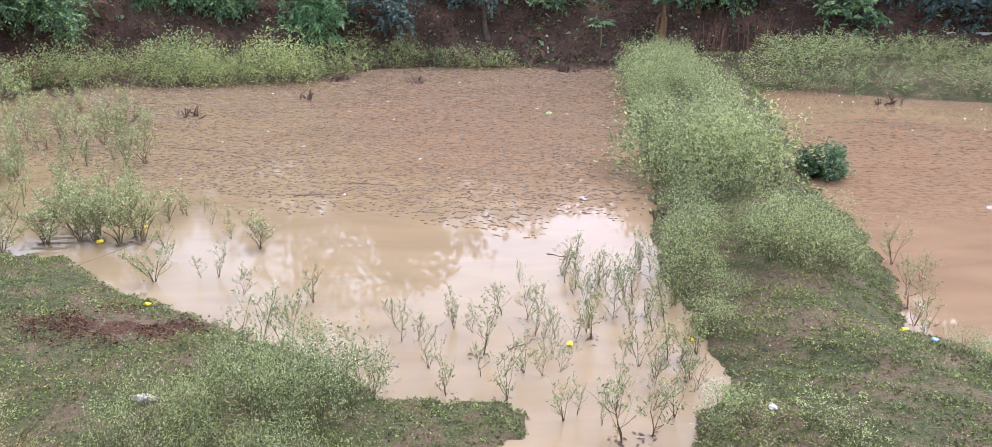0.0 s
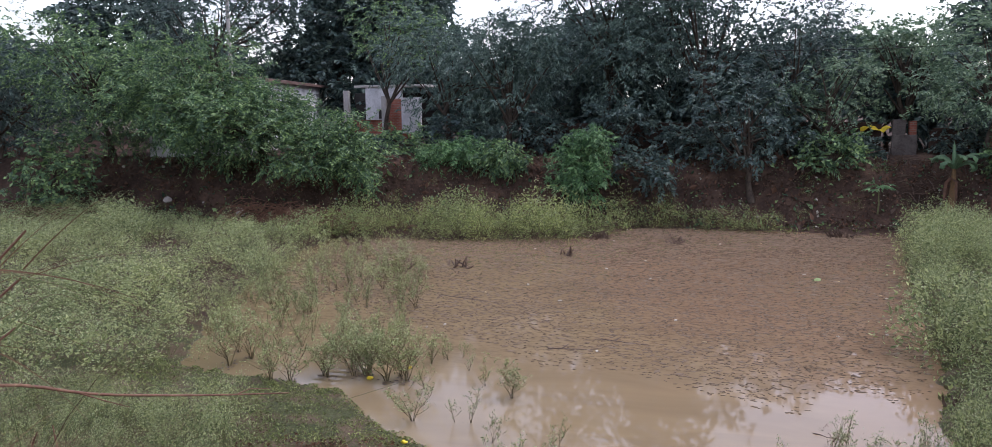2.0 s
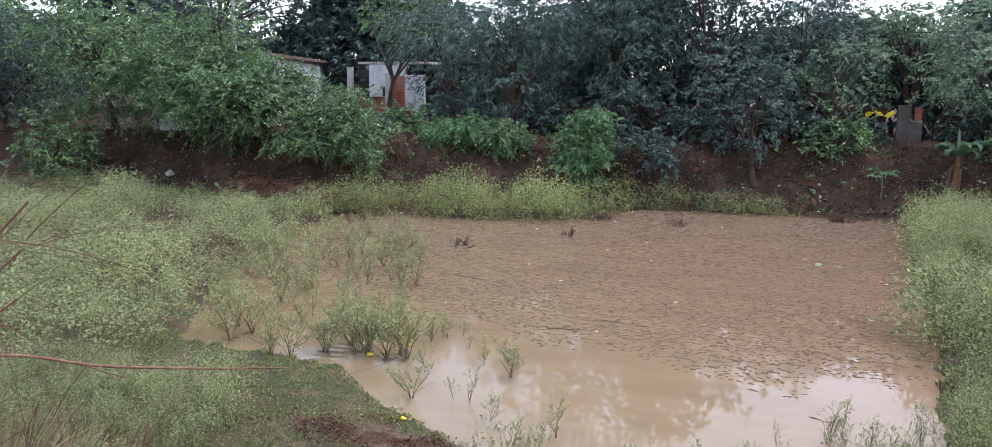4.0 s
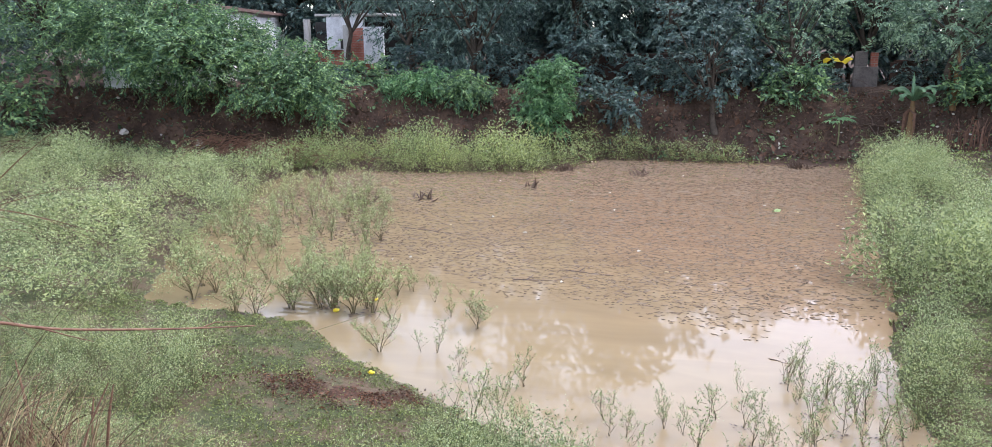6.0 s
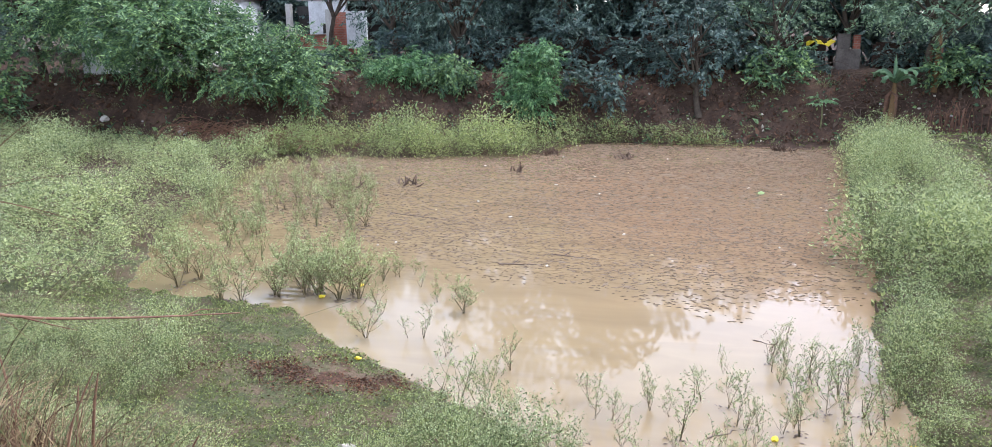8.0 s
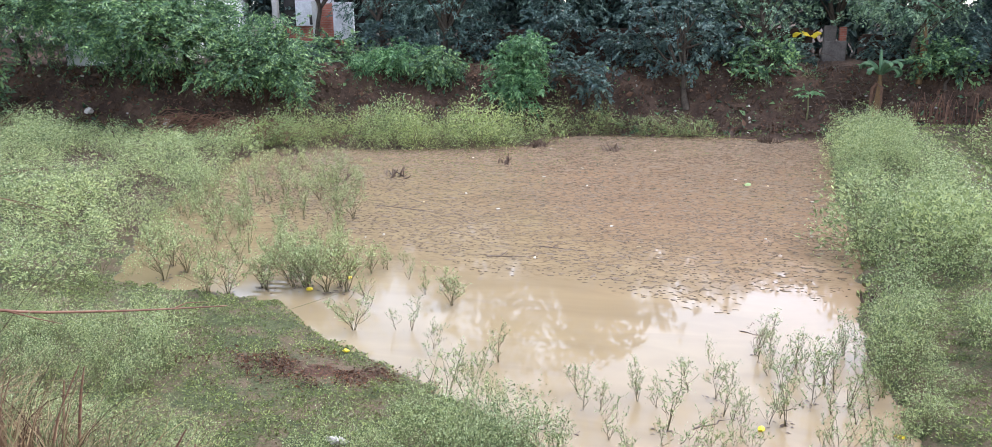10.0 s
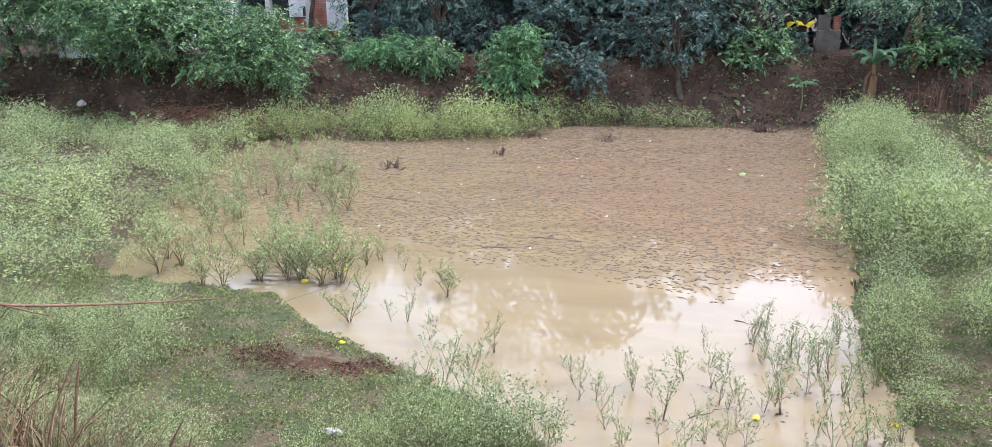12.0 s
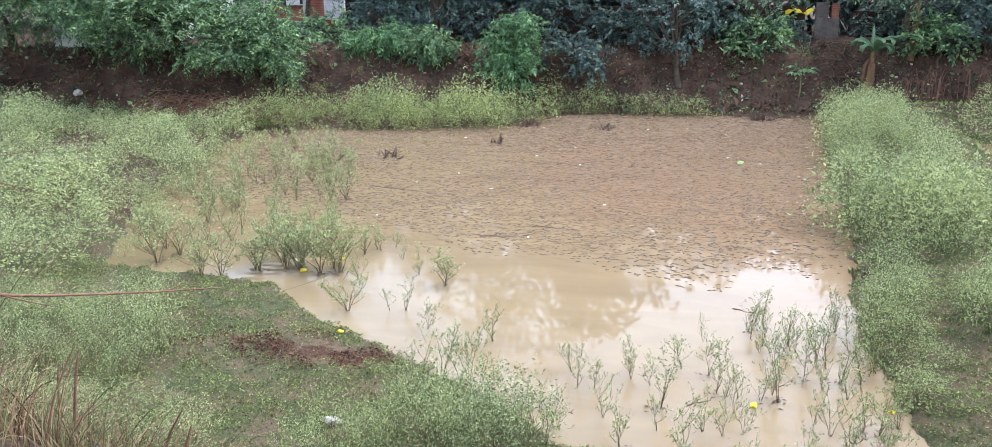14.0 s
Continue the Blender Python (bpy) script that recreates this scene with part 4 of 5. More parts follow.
for x, y, n in ((-4.9, 25.38, 7), (-2.42, 25.1, 4), (2.32, 27.53, 9), (-12.0, 22.6, 5), (10.6, 22.2, 4), (-7.6, 20.0, 4), (-9.0, 19.2, 4), (-5.2, 22.4, 3), (2.75, 12.3, 6)):
    n *= 3
    o = np.array((x, y, -0.03)) + rng2.normal(scale=0.17, size=(n, 3)) * np.array((1, 0.6, 0))
    end = o + rng2.normal(scale=0.13, size=(n, 3)) * np.array((1, 1, 0.5)) + np.array((0, 0, 0.2))
    ob = thing("dead_stubble", "cluster of dark dead stalks poking from the water", "dead stalks", (x, y, 0), "dead stalks in the pond")
    for a, b in zip(o, end):
        v, q = tube_quads(np.linspace(a, b, 4) + rng2.normal(scale=0.012, size=(4, 3)) - np.array((x, y, 0)), (0.026, 0.025, 0.02, 0.012), 5)
        part("stalk", mesh_of("stalk", v, q, [LOG]), LOG, ob)


# ---------- turf, long grass and reeds ----------
def turf(name, label, poly, count, seed, blade=0.055):
    rng = np.random.default_rng(seed)
    poly = np.array(poly, dtype=float)
    p = rng.uniform(poly.min(axis=0), poly.max(axis=0), (count, 2))
    p = p[shore_distance(poly, p[:, 0], p[:, 1]) < 0]
    z = land(p[:, 0], p[:, 1])
    thick = wave(p[:, 0], p[:, 1], 2.7, 2.0) + wave(p[:, 0], p[:, 1], 7.0, 1.0)
    rusty = np.hypot((p[:, 0] + 4.3) * 0.62, (p[:, 1] - 8.45) * 1.5) + 0.25 * wave(p[:, 0], p[:, 1], 6.0, 4.0) < 0.5
    ok = (z > np.where(rng.uniform(size=len(p)) < 0.3, -0.03, 0.004)) & (rng.uniform(-1.6, 1.0, len(p)) < thick) & ~(rusty & (rng.uniform(size=len(p)) < 0.85))
    o = np.column_stack([p[ok], z[ok] - 0.004])
    way = rng.normal(size=o.shape) * np.array((1, 1, 0.5)) + np.array((0, 0, 0.45))
    way[:, 2] = np.abs(way[:, 2])
    size = blade * rng.uniform(0.5, 1.4, len(o))
    v, q = leaf_quads(o, way, rng.normal(size=o.shape) * 0.7 + np.array((0, 0, 0.9)), size, size * 0.48)
    return tagged(new(name, mesh_of(name, v, q, [TURF])), label, "turf", kind="stuff")


turf("turf", "low creeping green turf on the near shore", [(-10, 4.4), (-10, 11.2), (-5, 10.9), (1.0, 7.4), (0.8, 5.2), (0.0, 4.4)], 270000, 41, 0.032)
turf("turf", "low creeping green turf on the bund", [(1.2, 4.4), (2.2, 8.8), (2.4, 12.8), (5.8, 12.8), (5.4, 8.6), (8.5, 6.4), (8, 4.4)], 250000, 42, 0.032)
turf("turf", "low green growth along the bund's edges", [(2.5, 12.6), (3.0, 19.2), (3.9, 26.6), (4.4, 28.8), (8.4, 28.4), (7.9, 24.3), (6.5, 17.4), (5.8, 12.6)], 22000, 48, 0.085)
turf("turf", "low green growth along the far shore", [(-13.4, 22.8), (-5, 24.6), (-4, 27.4), (3.5, 27.8), (3.5, 29.0), (-6, 28.4), (-13.4, 24.6)], 9000, 43, 0.12)
turf("turf", "low green growth at the foot of the far bank", [(-22, 22), (-22, 25), (-13, 25.5), (-13, 23)], 3500, 44, 0.14)
turf("turf", "low green growth beside the side pond", [(4.2, 28), (22, 20.8), (24, 25), (12, 30), (5, 30.4)], 6000, 45, 0.13)


def mud_litter(seed, count, mat, label):
    """Torn red-brown roots and leaves lying on the muddy patch by the shore."""
    rng = np.random.default_rng(seed)
    p = np.array((-4.4, 8.4)) + rng.normal(size=(count, 2)) * np.array((0.85, 0.3))
    p = p[wave(p[:, 0], p[:, 1], 5.0, 4.0) + 0.6 * wave(p[:, 0], p[:, 1], 13.0, 1.0) > 0.12 + rng.normal(scale=0.25, size=len(p))]
    o = np.column_stack([p, land(p[:, 0], p[:, 1]) + rng.uniform(0.0, 0.02, len(p))])
    way = rng.normal(size=o.shape) * np.array((1.3, 0.8, 0.35)) + np.array((0, 0, 0.2))
    size = 0.027 * rng.lognormal(0, 0.4, len(o))
    v, q = leaf_quads(o, way, rng.normal(size=o.shape) + np.array((0, 0, 0.9)), size, size * 0.5)
    return tagged(new("mud_litter", mesh_of("mud_litter", v, q, [mat])), label, "litter", kind="stuff")


mud_litter(46, 6500, RUST_LEAF, "torn red-brown roots strewn on a muddy patch")
mud_litter(47, 2600, LOG, "dark rotten bits strewn on a muddy patch")


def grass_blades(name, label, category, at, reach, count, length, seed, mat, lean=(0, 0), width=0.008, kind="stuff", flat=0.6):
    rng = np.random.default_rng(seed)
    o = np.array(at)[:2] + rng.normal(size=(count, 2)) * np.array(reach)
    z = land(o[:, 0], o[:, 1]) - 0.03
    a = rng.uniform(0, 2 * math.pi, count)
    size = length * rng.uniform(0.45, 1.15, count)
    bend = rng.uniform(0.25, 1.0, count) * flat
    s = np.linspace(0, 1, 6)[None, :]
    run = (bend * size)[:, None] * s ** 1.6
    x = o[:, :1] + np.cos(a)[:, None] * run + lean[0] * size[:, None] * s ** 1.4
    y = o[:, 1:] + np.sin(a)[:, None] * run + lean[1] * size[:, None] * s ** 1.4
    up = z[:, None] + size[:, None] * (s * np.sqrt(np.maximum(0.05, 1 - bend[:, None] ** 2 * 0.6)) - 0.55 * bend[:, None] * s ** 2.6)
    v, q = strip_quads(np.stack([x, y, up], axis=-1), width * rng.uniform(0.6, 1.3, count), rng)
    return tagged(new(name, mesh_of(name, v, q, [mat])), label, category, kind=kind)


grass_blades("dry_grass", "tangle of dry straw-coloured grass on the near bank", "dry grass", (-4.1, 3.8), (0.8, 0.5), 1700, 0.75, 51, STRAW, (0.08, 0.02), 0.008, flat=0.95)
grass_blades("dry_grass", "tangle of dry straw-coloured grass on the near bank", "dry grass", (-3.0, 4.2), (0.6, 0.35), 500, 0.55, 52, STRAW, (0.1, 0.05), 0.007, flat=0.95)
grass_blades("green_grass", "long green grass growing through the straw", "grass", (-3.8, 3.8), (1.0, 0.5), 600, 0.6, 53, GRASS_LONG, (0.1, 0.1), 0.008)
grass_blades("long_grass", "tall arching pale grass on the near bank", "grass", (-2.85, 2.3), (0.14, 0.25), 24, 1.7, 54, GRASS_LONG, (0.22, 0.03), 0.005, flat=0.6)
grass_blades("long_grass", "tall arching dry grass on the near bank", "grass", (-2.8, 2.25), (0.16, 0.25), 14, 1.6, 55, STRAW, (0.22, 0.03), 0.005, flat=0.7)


def stalk(name, label, line, radii, mat, category="reed stalk", side=None):
    ob = thing(name, label, category)
    line = np.array(line, dtype=float)
    t = np.linspace(0, len(line) - 1, 24)
    smooth = np.stack([np.interp(t, np.arange(len(line)), line[:, k]) for k in range(3)], axis=1)
    smooth[1:-1] = (smooth[:-2] + 2 * smooth[1:-1] + smooth[2:]) / 4
    v, q = tube_quads(smooth, np.interp(t, np.arange(len(line)), radii), 6)
    part("stem", mesh_of("stem", v, q, [mat], smooth=True), mat, ob)
    for s in side or ():
        v, q = tube_quads(np.array(s, dtype=float), np.linspace(radii[-1] * 1.4, radii[-1] * 0.5, len(s)), 5)
        part("twig", mesh_of("twig", v, q, [mat], smooth=True), mat, ob)
    return ob


def reed_clump(seed):
    """Tall reeds rooted on the near bank whose narrow blades fan out to one side."""
    rng = np.random.default_rng(seed)
    ob = thing("reed_clump", "tall reeds with narrow pale arching blades", "reeds")
    right, up, ahead = np.array((0.95, 0.31, 0)), np.array((0, 0, 1.0)), np.array((-0.31, 0.95, 0))
    for k in range(3):
        x, y = -2.78 - 0.1 * k, 1.62 + 0.12 * k
        foot = np.array((x, y, height(x, y) - 0.03))
        head = np.array((-2.2 - 0.05 * k, 1.9 + 0.08 * k, 3.62 + 0.14 * k))
        t = np.linspace(0, 1, 10)[:, None]
        line = foot * (1 - t) + head * t + up * 0.12 * np.sin(t * math.pi) - right * 0.1 * np.sin(t * math.pi)
        v, q = tube_quads(line, np.linspace(0.007, 0.004, 10), 6)
        part("stem", mesh_of("stem", v, q, [REED], smooth=True), REED, ob)
        for j in range(17):
            o = line[rng.integers(5, 10)] + rng.normal(scale=0.02, size=3)
            a = rng.uniform(-0.9, 0.95)
            size = rng.uniform(0.2, 0.5)
            way = right * math.cos(a) + up * math.sin(a) + ahead * rng.normal(scale=0.3)
            s = np.linspace(0, 1, 8)[:, None]
            blade = o + way * size * s - up * size * rng.uniform(0.05, 0.5) * s ** 2.2
            v, q = strip_quads(blade[None], (rng.uniform(0.003, 0.007),), rng)
            mat = STRAW if rng.uniform() < 0.45 else GRASS_LONG
            part("blade", mesh_of("blade", v, q, [mat]), mat, ob)
    return ob


reed_clump(5)
stalk("reed_stalk", "long dry reddish reed bent out over the shore",
      [(-3.3, 1.0, height(-3.3, 1.0) - 0.03), (-3.0, 1.35, 3.1), (-2.75, 1.65, 3.42), (-2.34, 1.99, 3.40), (-2.23, 2.21, 3.29), (-2.05, 2.6, 3.17), (-1.9, 2.93, 3.08)],
      (0.007, 0.0068, 0.0064, 0.006, 0.0052, 0.004, 0.0026), REED,
      side=[[(-2.25, 2.17, 3.31), (-2.2, 2.24, 3.26), (-2.13, 2.27, 3.235)], [(-2.0, 2.72, 3.14), (-1.97, 2.76, 3.15), (-1.94, 2.86, 3.12)]])
stalk("reed_stalk", "short dry reed standing in the straw", [(-3.55, 3.3, height(-3.55, 3.3) - 0.03), (-3.42, 3.36, 1.75), (-3.33, 3.42, 2.15), (-3.22, 3.5, 2.42)], (0.008, 0.007, 0.006, 0.003), REED)
stalk("reed_stalk", "short dry reed standing in the straw", [(-4.1, 3.6, height(-4.1, 3.6) - 0.03), (-4.05, 3.62, 1.6), (-3.98, 3.65, 1.95), (-3.9, 3.7, 2.2)], (0.008, 0.007, 0.006, 0.003), REED)


for k, (x, y, h, dx) in enumerate(((-3.75, 3.95, 0.75, 0.1), (-4.45, 4.1, 0.8, -0.12), (-4.8, 4.0, 0.7, 0.2), (-3.3, 4.1, 0.6, 0.22), (-4.2, 4.3, 0.7, 0.05), (-3.0, 3.9, 0.6, 0.12))):
    z = height(x, y) - 0.03
    stalk("reed_stalk", "short dark dry reed standing in the straw", [(x, y, z), (x + dx * 0.25, y + 0.02, z + h * 0.4), (x + dx * 0.6, y + 0.04, z + h * 0.75), (x + dx, y + 0.06, z + h)], (0.012, 0.01, 0.009, 0.004), REED)


# ---------- floating bits on the water ----------
def floating_bits():
    rng = np.random.default_rng(61)
    p = np.column_stack([rng.uniform(-12, 4, 42000), rng.uniform(10.5, 27.8, 42000)])
    inside = shore_distance(POND, p[:, 0], p[:, 1]) < -0.2
    edge = 12.1 + 0.3 * np.abs(p[:, 0] + 1.0) * (p[:, 0] < -1) + 0.8 * wave(p[:, 0], p[:, 1], 1.3)
    p = p[inside & (p[:, 1] > edge + rng.exponential(0.5, len(p)))]
    p = p[rng.uniform(-1.1, 1.0, len(p)) < wave(p[:, 0], p[:, 1], 1.1, 3.0) * 0.5 + 0.5]
    n = len(p)
    a = rng.normal(0, 0.35, n)
    size = 0.036 * rng.lognormal(0, 0.45, n) * (1 + (p[:, 1] - 12) * 0.045)
    fat = size * rng.uniform(0.2, 0.5, n)
    u, w = np.stack([np.cos(a), np.sin(a)], 1), np.stack([-np.sin(a), np.cos(a)], 1)
    rise = 0.005 + 0.007 * rng.uniform(size=n)
    c = np.column_stack([p, np.zeros(n)])
    u3, w3 = np.column_stack([u, np.zeros(n)]), np.column_stack([w, np.zeros(n)])
    top = c + np.array((0, 0, 1.0)) * rise[:, None]
    s, f = size[:, None], fat[:, None]
    low = np.array((0, 0, -0.004))
    v = np.stack([c - u3 * s + low, c - w3 * f + low, c + u3 * s + low, c + w3 * f + low, top - u3 * s * 0.5, top - w3 * f * 0.5, top + u3 * s * 0.5, top + w3 * f * 0.5], axis=1).reshape(-1, 3)
    k = np.arange(n)[:, None, None] * 8
    q = (k + np.array([(4, 5, 6, 7), (0, 1, 5, 4), (1, 2, 6, 5)])[None]).reshape(-1, 4)
    return tagged(new("floating_debris", mesh_of("floating_debris", v, q, [FLOAT_BITS])), "small dark flecks floating on the pond", "debris", kind="stuff")


floating_bits()


def fallen_stick(name, label, a, b, r, seed, twigs=1):
    rng = np.random.default_rng(seed)
    a, b = np.array(a, dtype=float), np.array(b, dtype=float)
    line = a + (b - a) * np.linspace(0, 1, 8)[:, None] + rng.normal(scale=0.02, size=(8, 3)) * np.array((1, 1, 0.2))
    made = [tube_quads(line, np.linspace(r, r * 0.5, 8), 6)]
    for k in range(twigs):
        s = line[2 + 2 * k]
        made.append(tube_quads(np.array([s, s + (0.06, 0.1, 0.03), s + (0.1, 0.2, 0.05)]), (r * 0.6, r * 0.5, r * 0.2), 5))
    v, q = join(made)
    return tagged(new(name, mesh_of(name, v, q, [LOG], smooth=True)), label, "stick")


fallen_stick("floating_stick", "dark wet stick floating on the pond", (-3.5, 13.55, 0.0), (-2.65, 13.75, 0.0), 0.018, 1)
fallen_stick("floating_stick", "dark wet stick floating on the pond", (-2.7, 14.35, 0.0), (-1.8, 14.25, 0.0), 0.018, 2)
fallen_stick("floating_stick", "dark wet branch floating on the pond", (-6.9, 16.9, 0.0), (-5.4, 16.5, 0.0), 0.02, 3, 2)
fallen_stick("floating_stick", "thin pale stick lying in the shallows", (-1.2, 7.57, 0.0), (-1.0, 7.72, 0.0), 0.01, 4, 0)
fallen_stick("floating_stick", "thin dark stick lying in the shallows", (0.15, 8.05, 0.0), (0.62, 8.4, 0.0), 0.012, 5, 0)
fallen_stick("floating_stick", "thin dark stick lying in the shallows", (0.7, 10.9, 0.0), (1.1, 10.75, 0.0), 0.012, 6, 0)


def litter(name, label, category, x, y, z, size, mat, seed, group=""):
    rng = np.random.default_rng(seed)
    bm = lump(rng, size, 0.5)
    me = bpy.data.meshes.new(name)
    bm.to_mesh(me)
    bm.free()
    me.materials.append(mat)
    ob = new(name, me)
    ob.location = (x, y, z)
    ob.rotation_euler = (rng.uniform(-0.3, 0.3), rng.uniform(-0.3, 0.3), rng.uniform(0, 6))
    return tagged(ob, label, category, group)


for i, (x, y) in enumerate(((-4.23, 9.08), (-5.79, 11.24), (-5.4, 11.9), (4.71, 8.52), (2.19, 8.3), (0.83, 8.15))):
    litter("plastic_scrap", "crumpled bright yellow plastic scrap", "litter", x, y, max(height(x, y), 0) + 0.02, (0.1, 0.07, 0.05), TARP, 70 + i, "yellow scraps by the pond")
litter("plastic_scrap", "crumpled pale blue plastic scrap", "litter", 4.75, 7.96, height(4.75, 7.96) + 0.02, (0.11, 0.07, 0.03), BLUE_LITTER, 80)
litter("stone", "pale grey stone lying in the turf", "stone", -3.29, 6.75, height(-3.29, 6.75) + 0.03, (0.22, 0.12, 0.09), STONE, 81)
litter("paper_scrap", "white scrap lying on the bund", "litter", 2.5, 6.42, height(2.5, 6.42) + 0.02, (0.09, 0.06, 0.05), WHITE_LITTER, 82)
litter("floating_weed", "low floating clump of green weed", "weed", 1.33, 20.66, 0.0, (0.32, 0.16, 0.09), LEAF_MID, 83)
litter("plastic_scrap", "crumpled pale blue plastic scrap", "litter", -4.2, 4.6, height(-4.2, 4.6) + 0.1, (0.1, 0.08, 0.06), BLUE_LITTER, 84)
rng = np.random.default_rng(90)
for i in range(46):
    x, y = (rng.uniform(6.8, 14), rng.uniform(19, 24)) if i < 16 else (rng.uniform(-10, 3), rng.uniform(13, 27.5))
    if height(x, y) > -0.02:
        continue
    litter("floating_scrap", "small pale scrap floating on muddy water", "litter", x, y, 0.01, (rng.uniform(0.04, 0.09), 0.05, 0.03), PALE_SCRAP if i % 3 else STRAW, 100 + i, "pale scraps on the water")
for i in range(54):
    x = rng.uniform(-1, 12) if i < 36 else rng.uniform(-24, -13)
    y = bank_foot(x) + rng.uniform(0.1, 2.4)
    s = rng.uniform(0.05, 0.15)
    pale = rng.uniform() < 0.35
    litter("bank_rubble", "pale scrap lying on the earth bank" if pale else "brown clod of earth and rubble on the bank", "rubble", x, y, height(x, y) + s * 0.2, (s, s * 0.8, s * 0.6),
           PALE_SCRAP if pale else STONE if i % 2 else DEAD_LEAF, 200 + i, "rubble on the bank")
litter("rock", "pale grey boulder on the earth bank", "rock", -20.6, 24.6, height(-20.6, 24.6) + 0.08, (0.42, 0.3, 0.2), STONE, 300)
litter("rock", "pale grey boulder on the earth bank", "rock", -17.6, 24.7, height(-17.6, 24.7) + 0.05, (0.3, 0.3, 0.4), STONE, 301)


def leaf_litter(name, label, x0, x1, count, seed, size, mat, deep=2.9):
    """Dead leaves, scraps and clods strewn over the earth bank."""
    rng = np.random.default_rng(seed)
    x = rng.uniform(x0, x1, count)
    y = bank_foot(x) + rng.uniform(-0.2, deep, count)
    ok = rng.uniform(-1.2, 1.0, count) < wave(x, y, 2.2, seed) + wave(x, y, 5.0, seed)
    o = np.column_stack([x, y, land(x, y) + 0.01])[ok]
    way = rng.normal(size=o.shape) + np.array((0, -0.5, 0.3))
    s = size * rng.lognormal(0, 0.4, len(o))
    v, q = leaf_quads(o, way, rng.normal(size=o.shape) + np.array((0, -0.4, 0.9)), s, s * 0.55)
    return tagged(new(name, mesh_of(name, v, q, [mat])), label, "litter", kind="stuff")


leaf_litter("leaf_litter", "dead brown leaves strewn over the earth bank", -26, 24, 20000, 1, 0.1, DEAD_LEAF)
leaf_litter("leaf_litter", "dark wet leaves strewn over the earth bank", -26, 24, 14000, 2, 0.12, LOG)
leaf_litter("bank_scraps", "small pale scraps strewn over the earth bank", -3, 14, 420, 3, 0.06, PALE_SCRAP)
leaf_litter("bank_sprouts", "small green sprouts scattered on the earth bank", -26, 24, 7000, 4, 0.12, LEAF_MID)


def brush_pile(x, y, wide, count, seed, mat, label):
    rng = np.random.default_rng(seed)
    made = []
    for _ in range(count):
        a = rng.uniform(-0.5, 0.5) + (0 if rng.uniform() < 0.7 else math.pi / 2)
        c = np.array((x, y)) + rng.normal(size=2) * np.array((wide * 0.45, 0.35))
        n = np.array((math.cos(a), math.sin(a))) * rng.uniform(0.3, 0.9)
        z = max(height(c[0], c[1]), 0) + rng.uniform(0.0, 0.45)
        t = np.linspace(-1, 1, 6)[:, None]
        line = np.concatenate([c + n * t, z + 0.22 * (1 - t * t) + rng.normal(scale=0.04, size=(6, 1))], axis=1)
        made.append(tube_quads(line, np.linspace(0.016, 0.005, 6), 4))
    v, q = join(made)
    return tagged(new("brush_pile", mesh_of("brush_pile", v, q, [mat])), label, "brush pile", kind="stuff")


brush_pile(-14.9, 24.15, 3.0, 240, 1, REED, "pile of dry reddish cut branches at the bank's foot")
brush_pile(-25.5, 22.0, 4.0, 170, 2, DEAD_LEAF, "heap of dry brown cut branches below the bushes")
brush_pile(5.3, 30.6, 1.6, 50, 3, LOG, "heap of old timber on the bank below the wall")


# ---------- banana plant, papaya, dead stems ----------
def banana_leaf(length, width, arch, seed):
    """A long arching blade with a midrib and torn, slightly folded sides."""
    rng = np.random.default_rng(seed)
    n = 15
    s = np.linspace(0, 1, n)
    mid = np.stack([np.sin(s * arch) * length / max(arch, 0.2), np.zeros(n), (1 - np.cos(s * arch)) * -length / max(arch, 0.2) + s * length * 0.55], axis=1)
    prof = np.sin(np.clip(s * 1.02, 0, 1) * math.pi) ** 0.55 * width * 0.5
    prof[0] = 0.012
    prof = prof * (1 - 0.3 * (rng.uniform(size=n) < 0.3))
    left = mid + np.stack([np.zeros(n), prof, -prof * 0.45 * rng.uniform(0.6, 1.5, n)], axis=1)
    right = mid - np.stack([np.zeros(n), prof, prof * 0.45 * rng.uniform(0.6, 1.5, n)], axis=1)
    v = np.stack([left, mid, right], axis=1).reshape(-1, 3)
    k = np.arange(n - 1) * 3
    q = np.concatenate([np.stack([k, k + 1, k + 4, k + 3], 1), np.stack([k + 1, k + 2, k + 5, k + 4], 1)])
    rib = tube_quads(mid - np.array((0, 0, 0.006)), np.linspace(0.02, 0.004, n), 5)
    return mesh_of("leaf", *join([(v, q), rib]), [BANANA_LEAF], smooth=True)


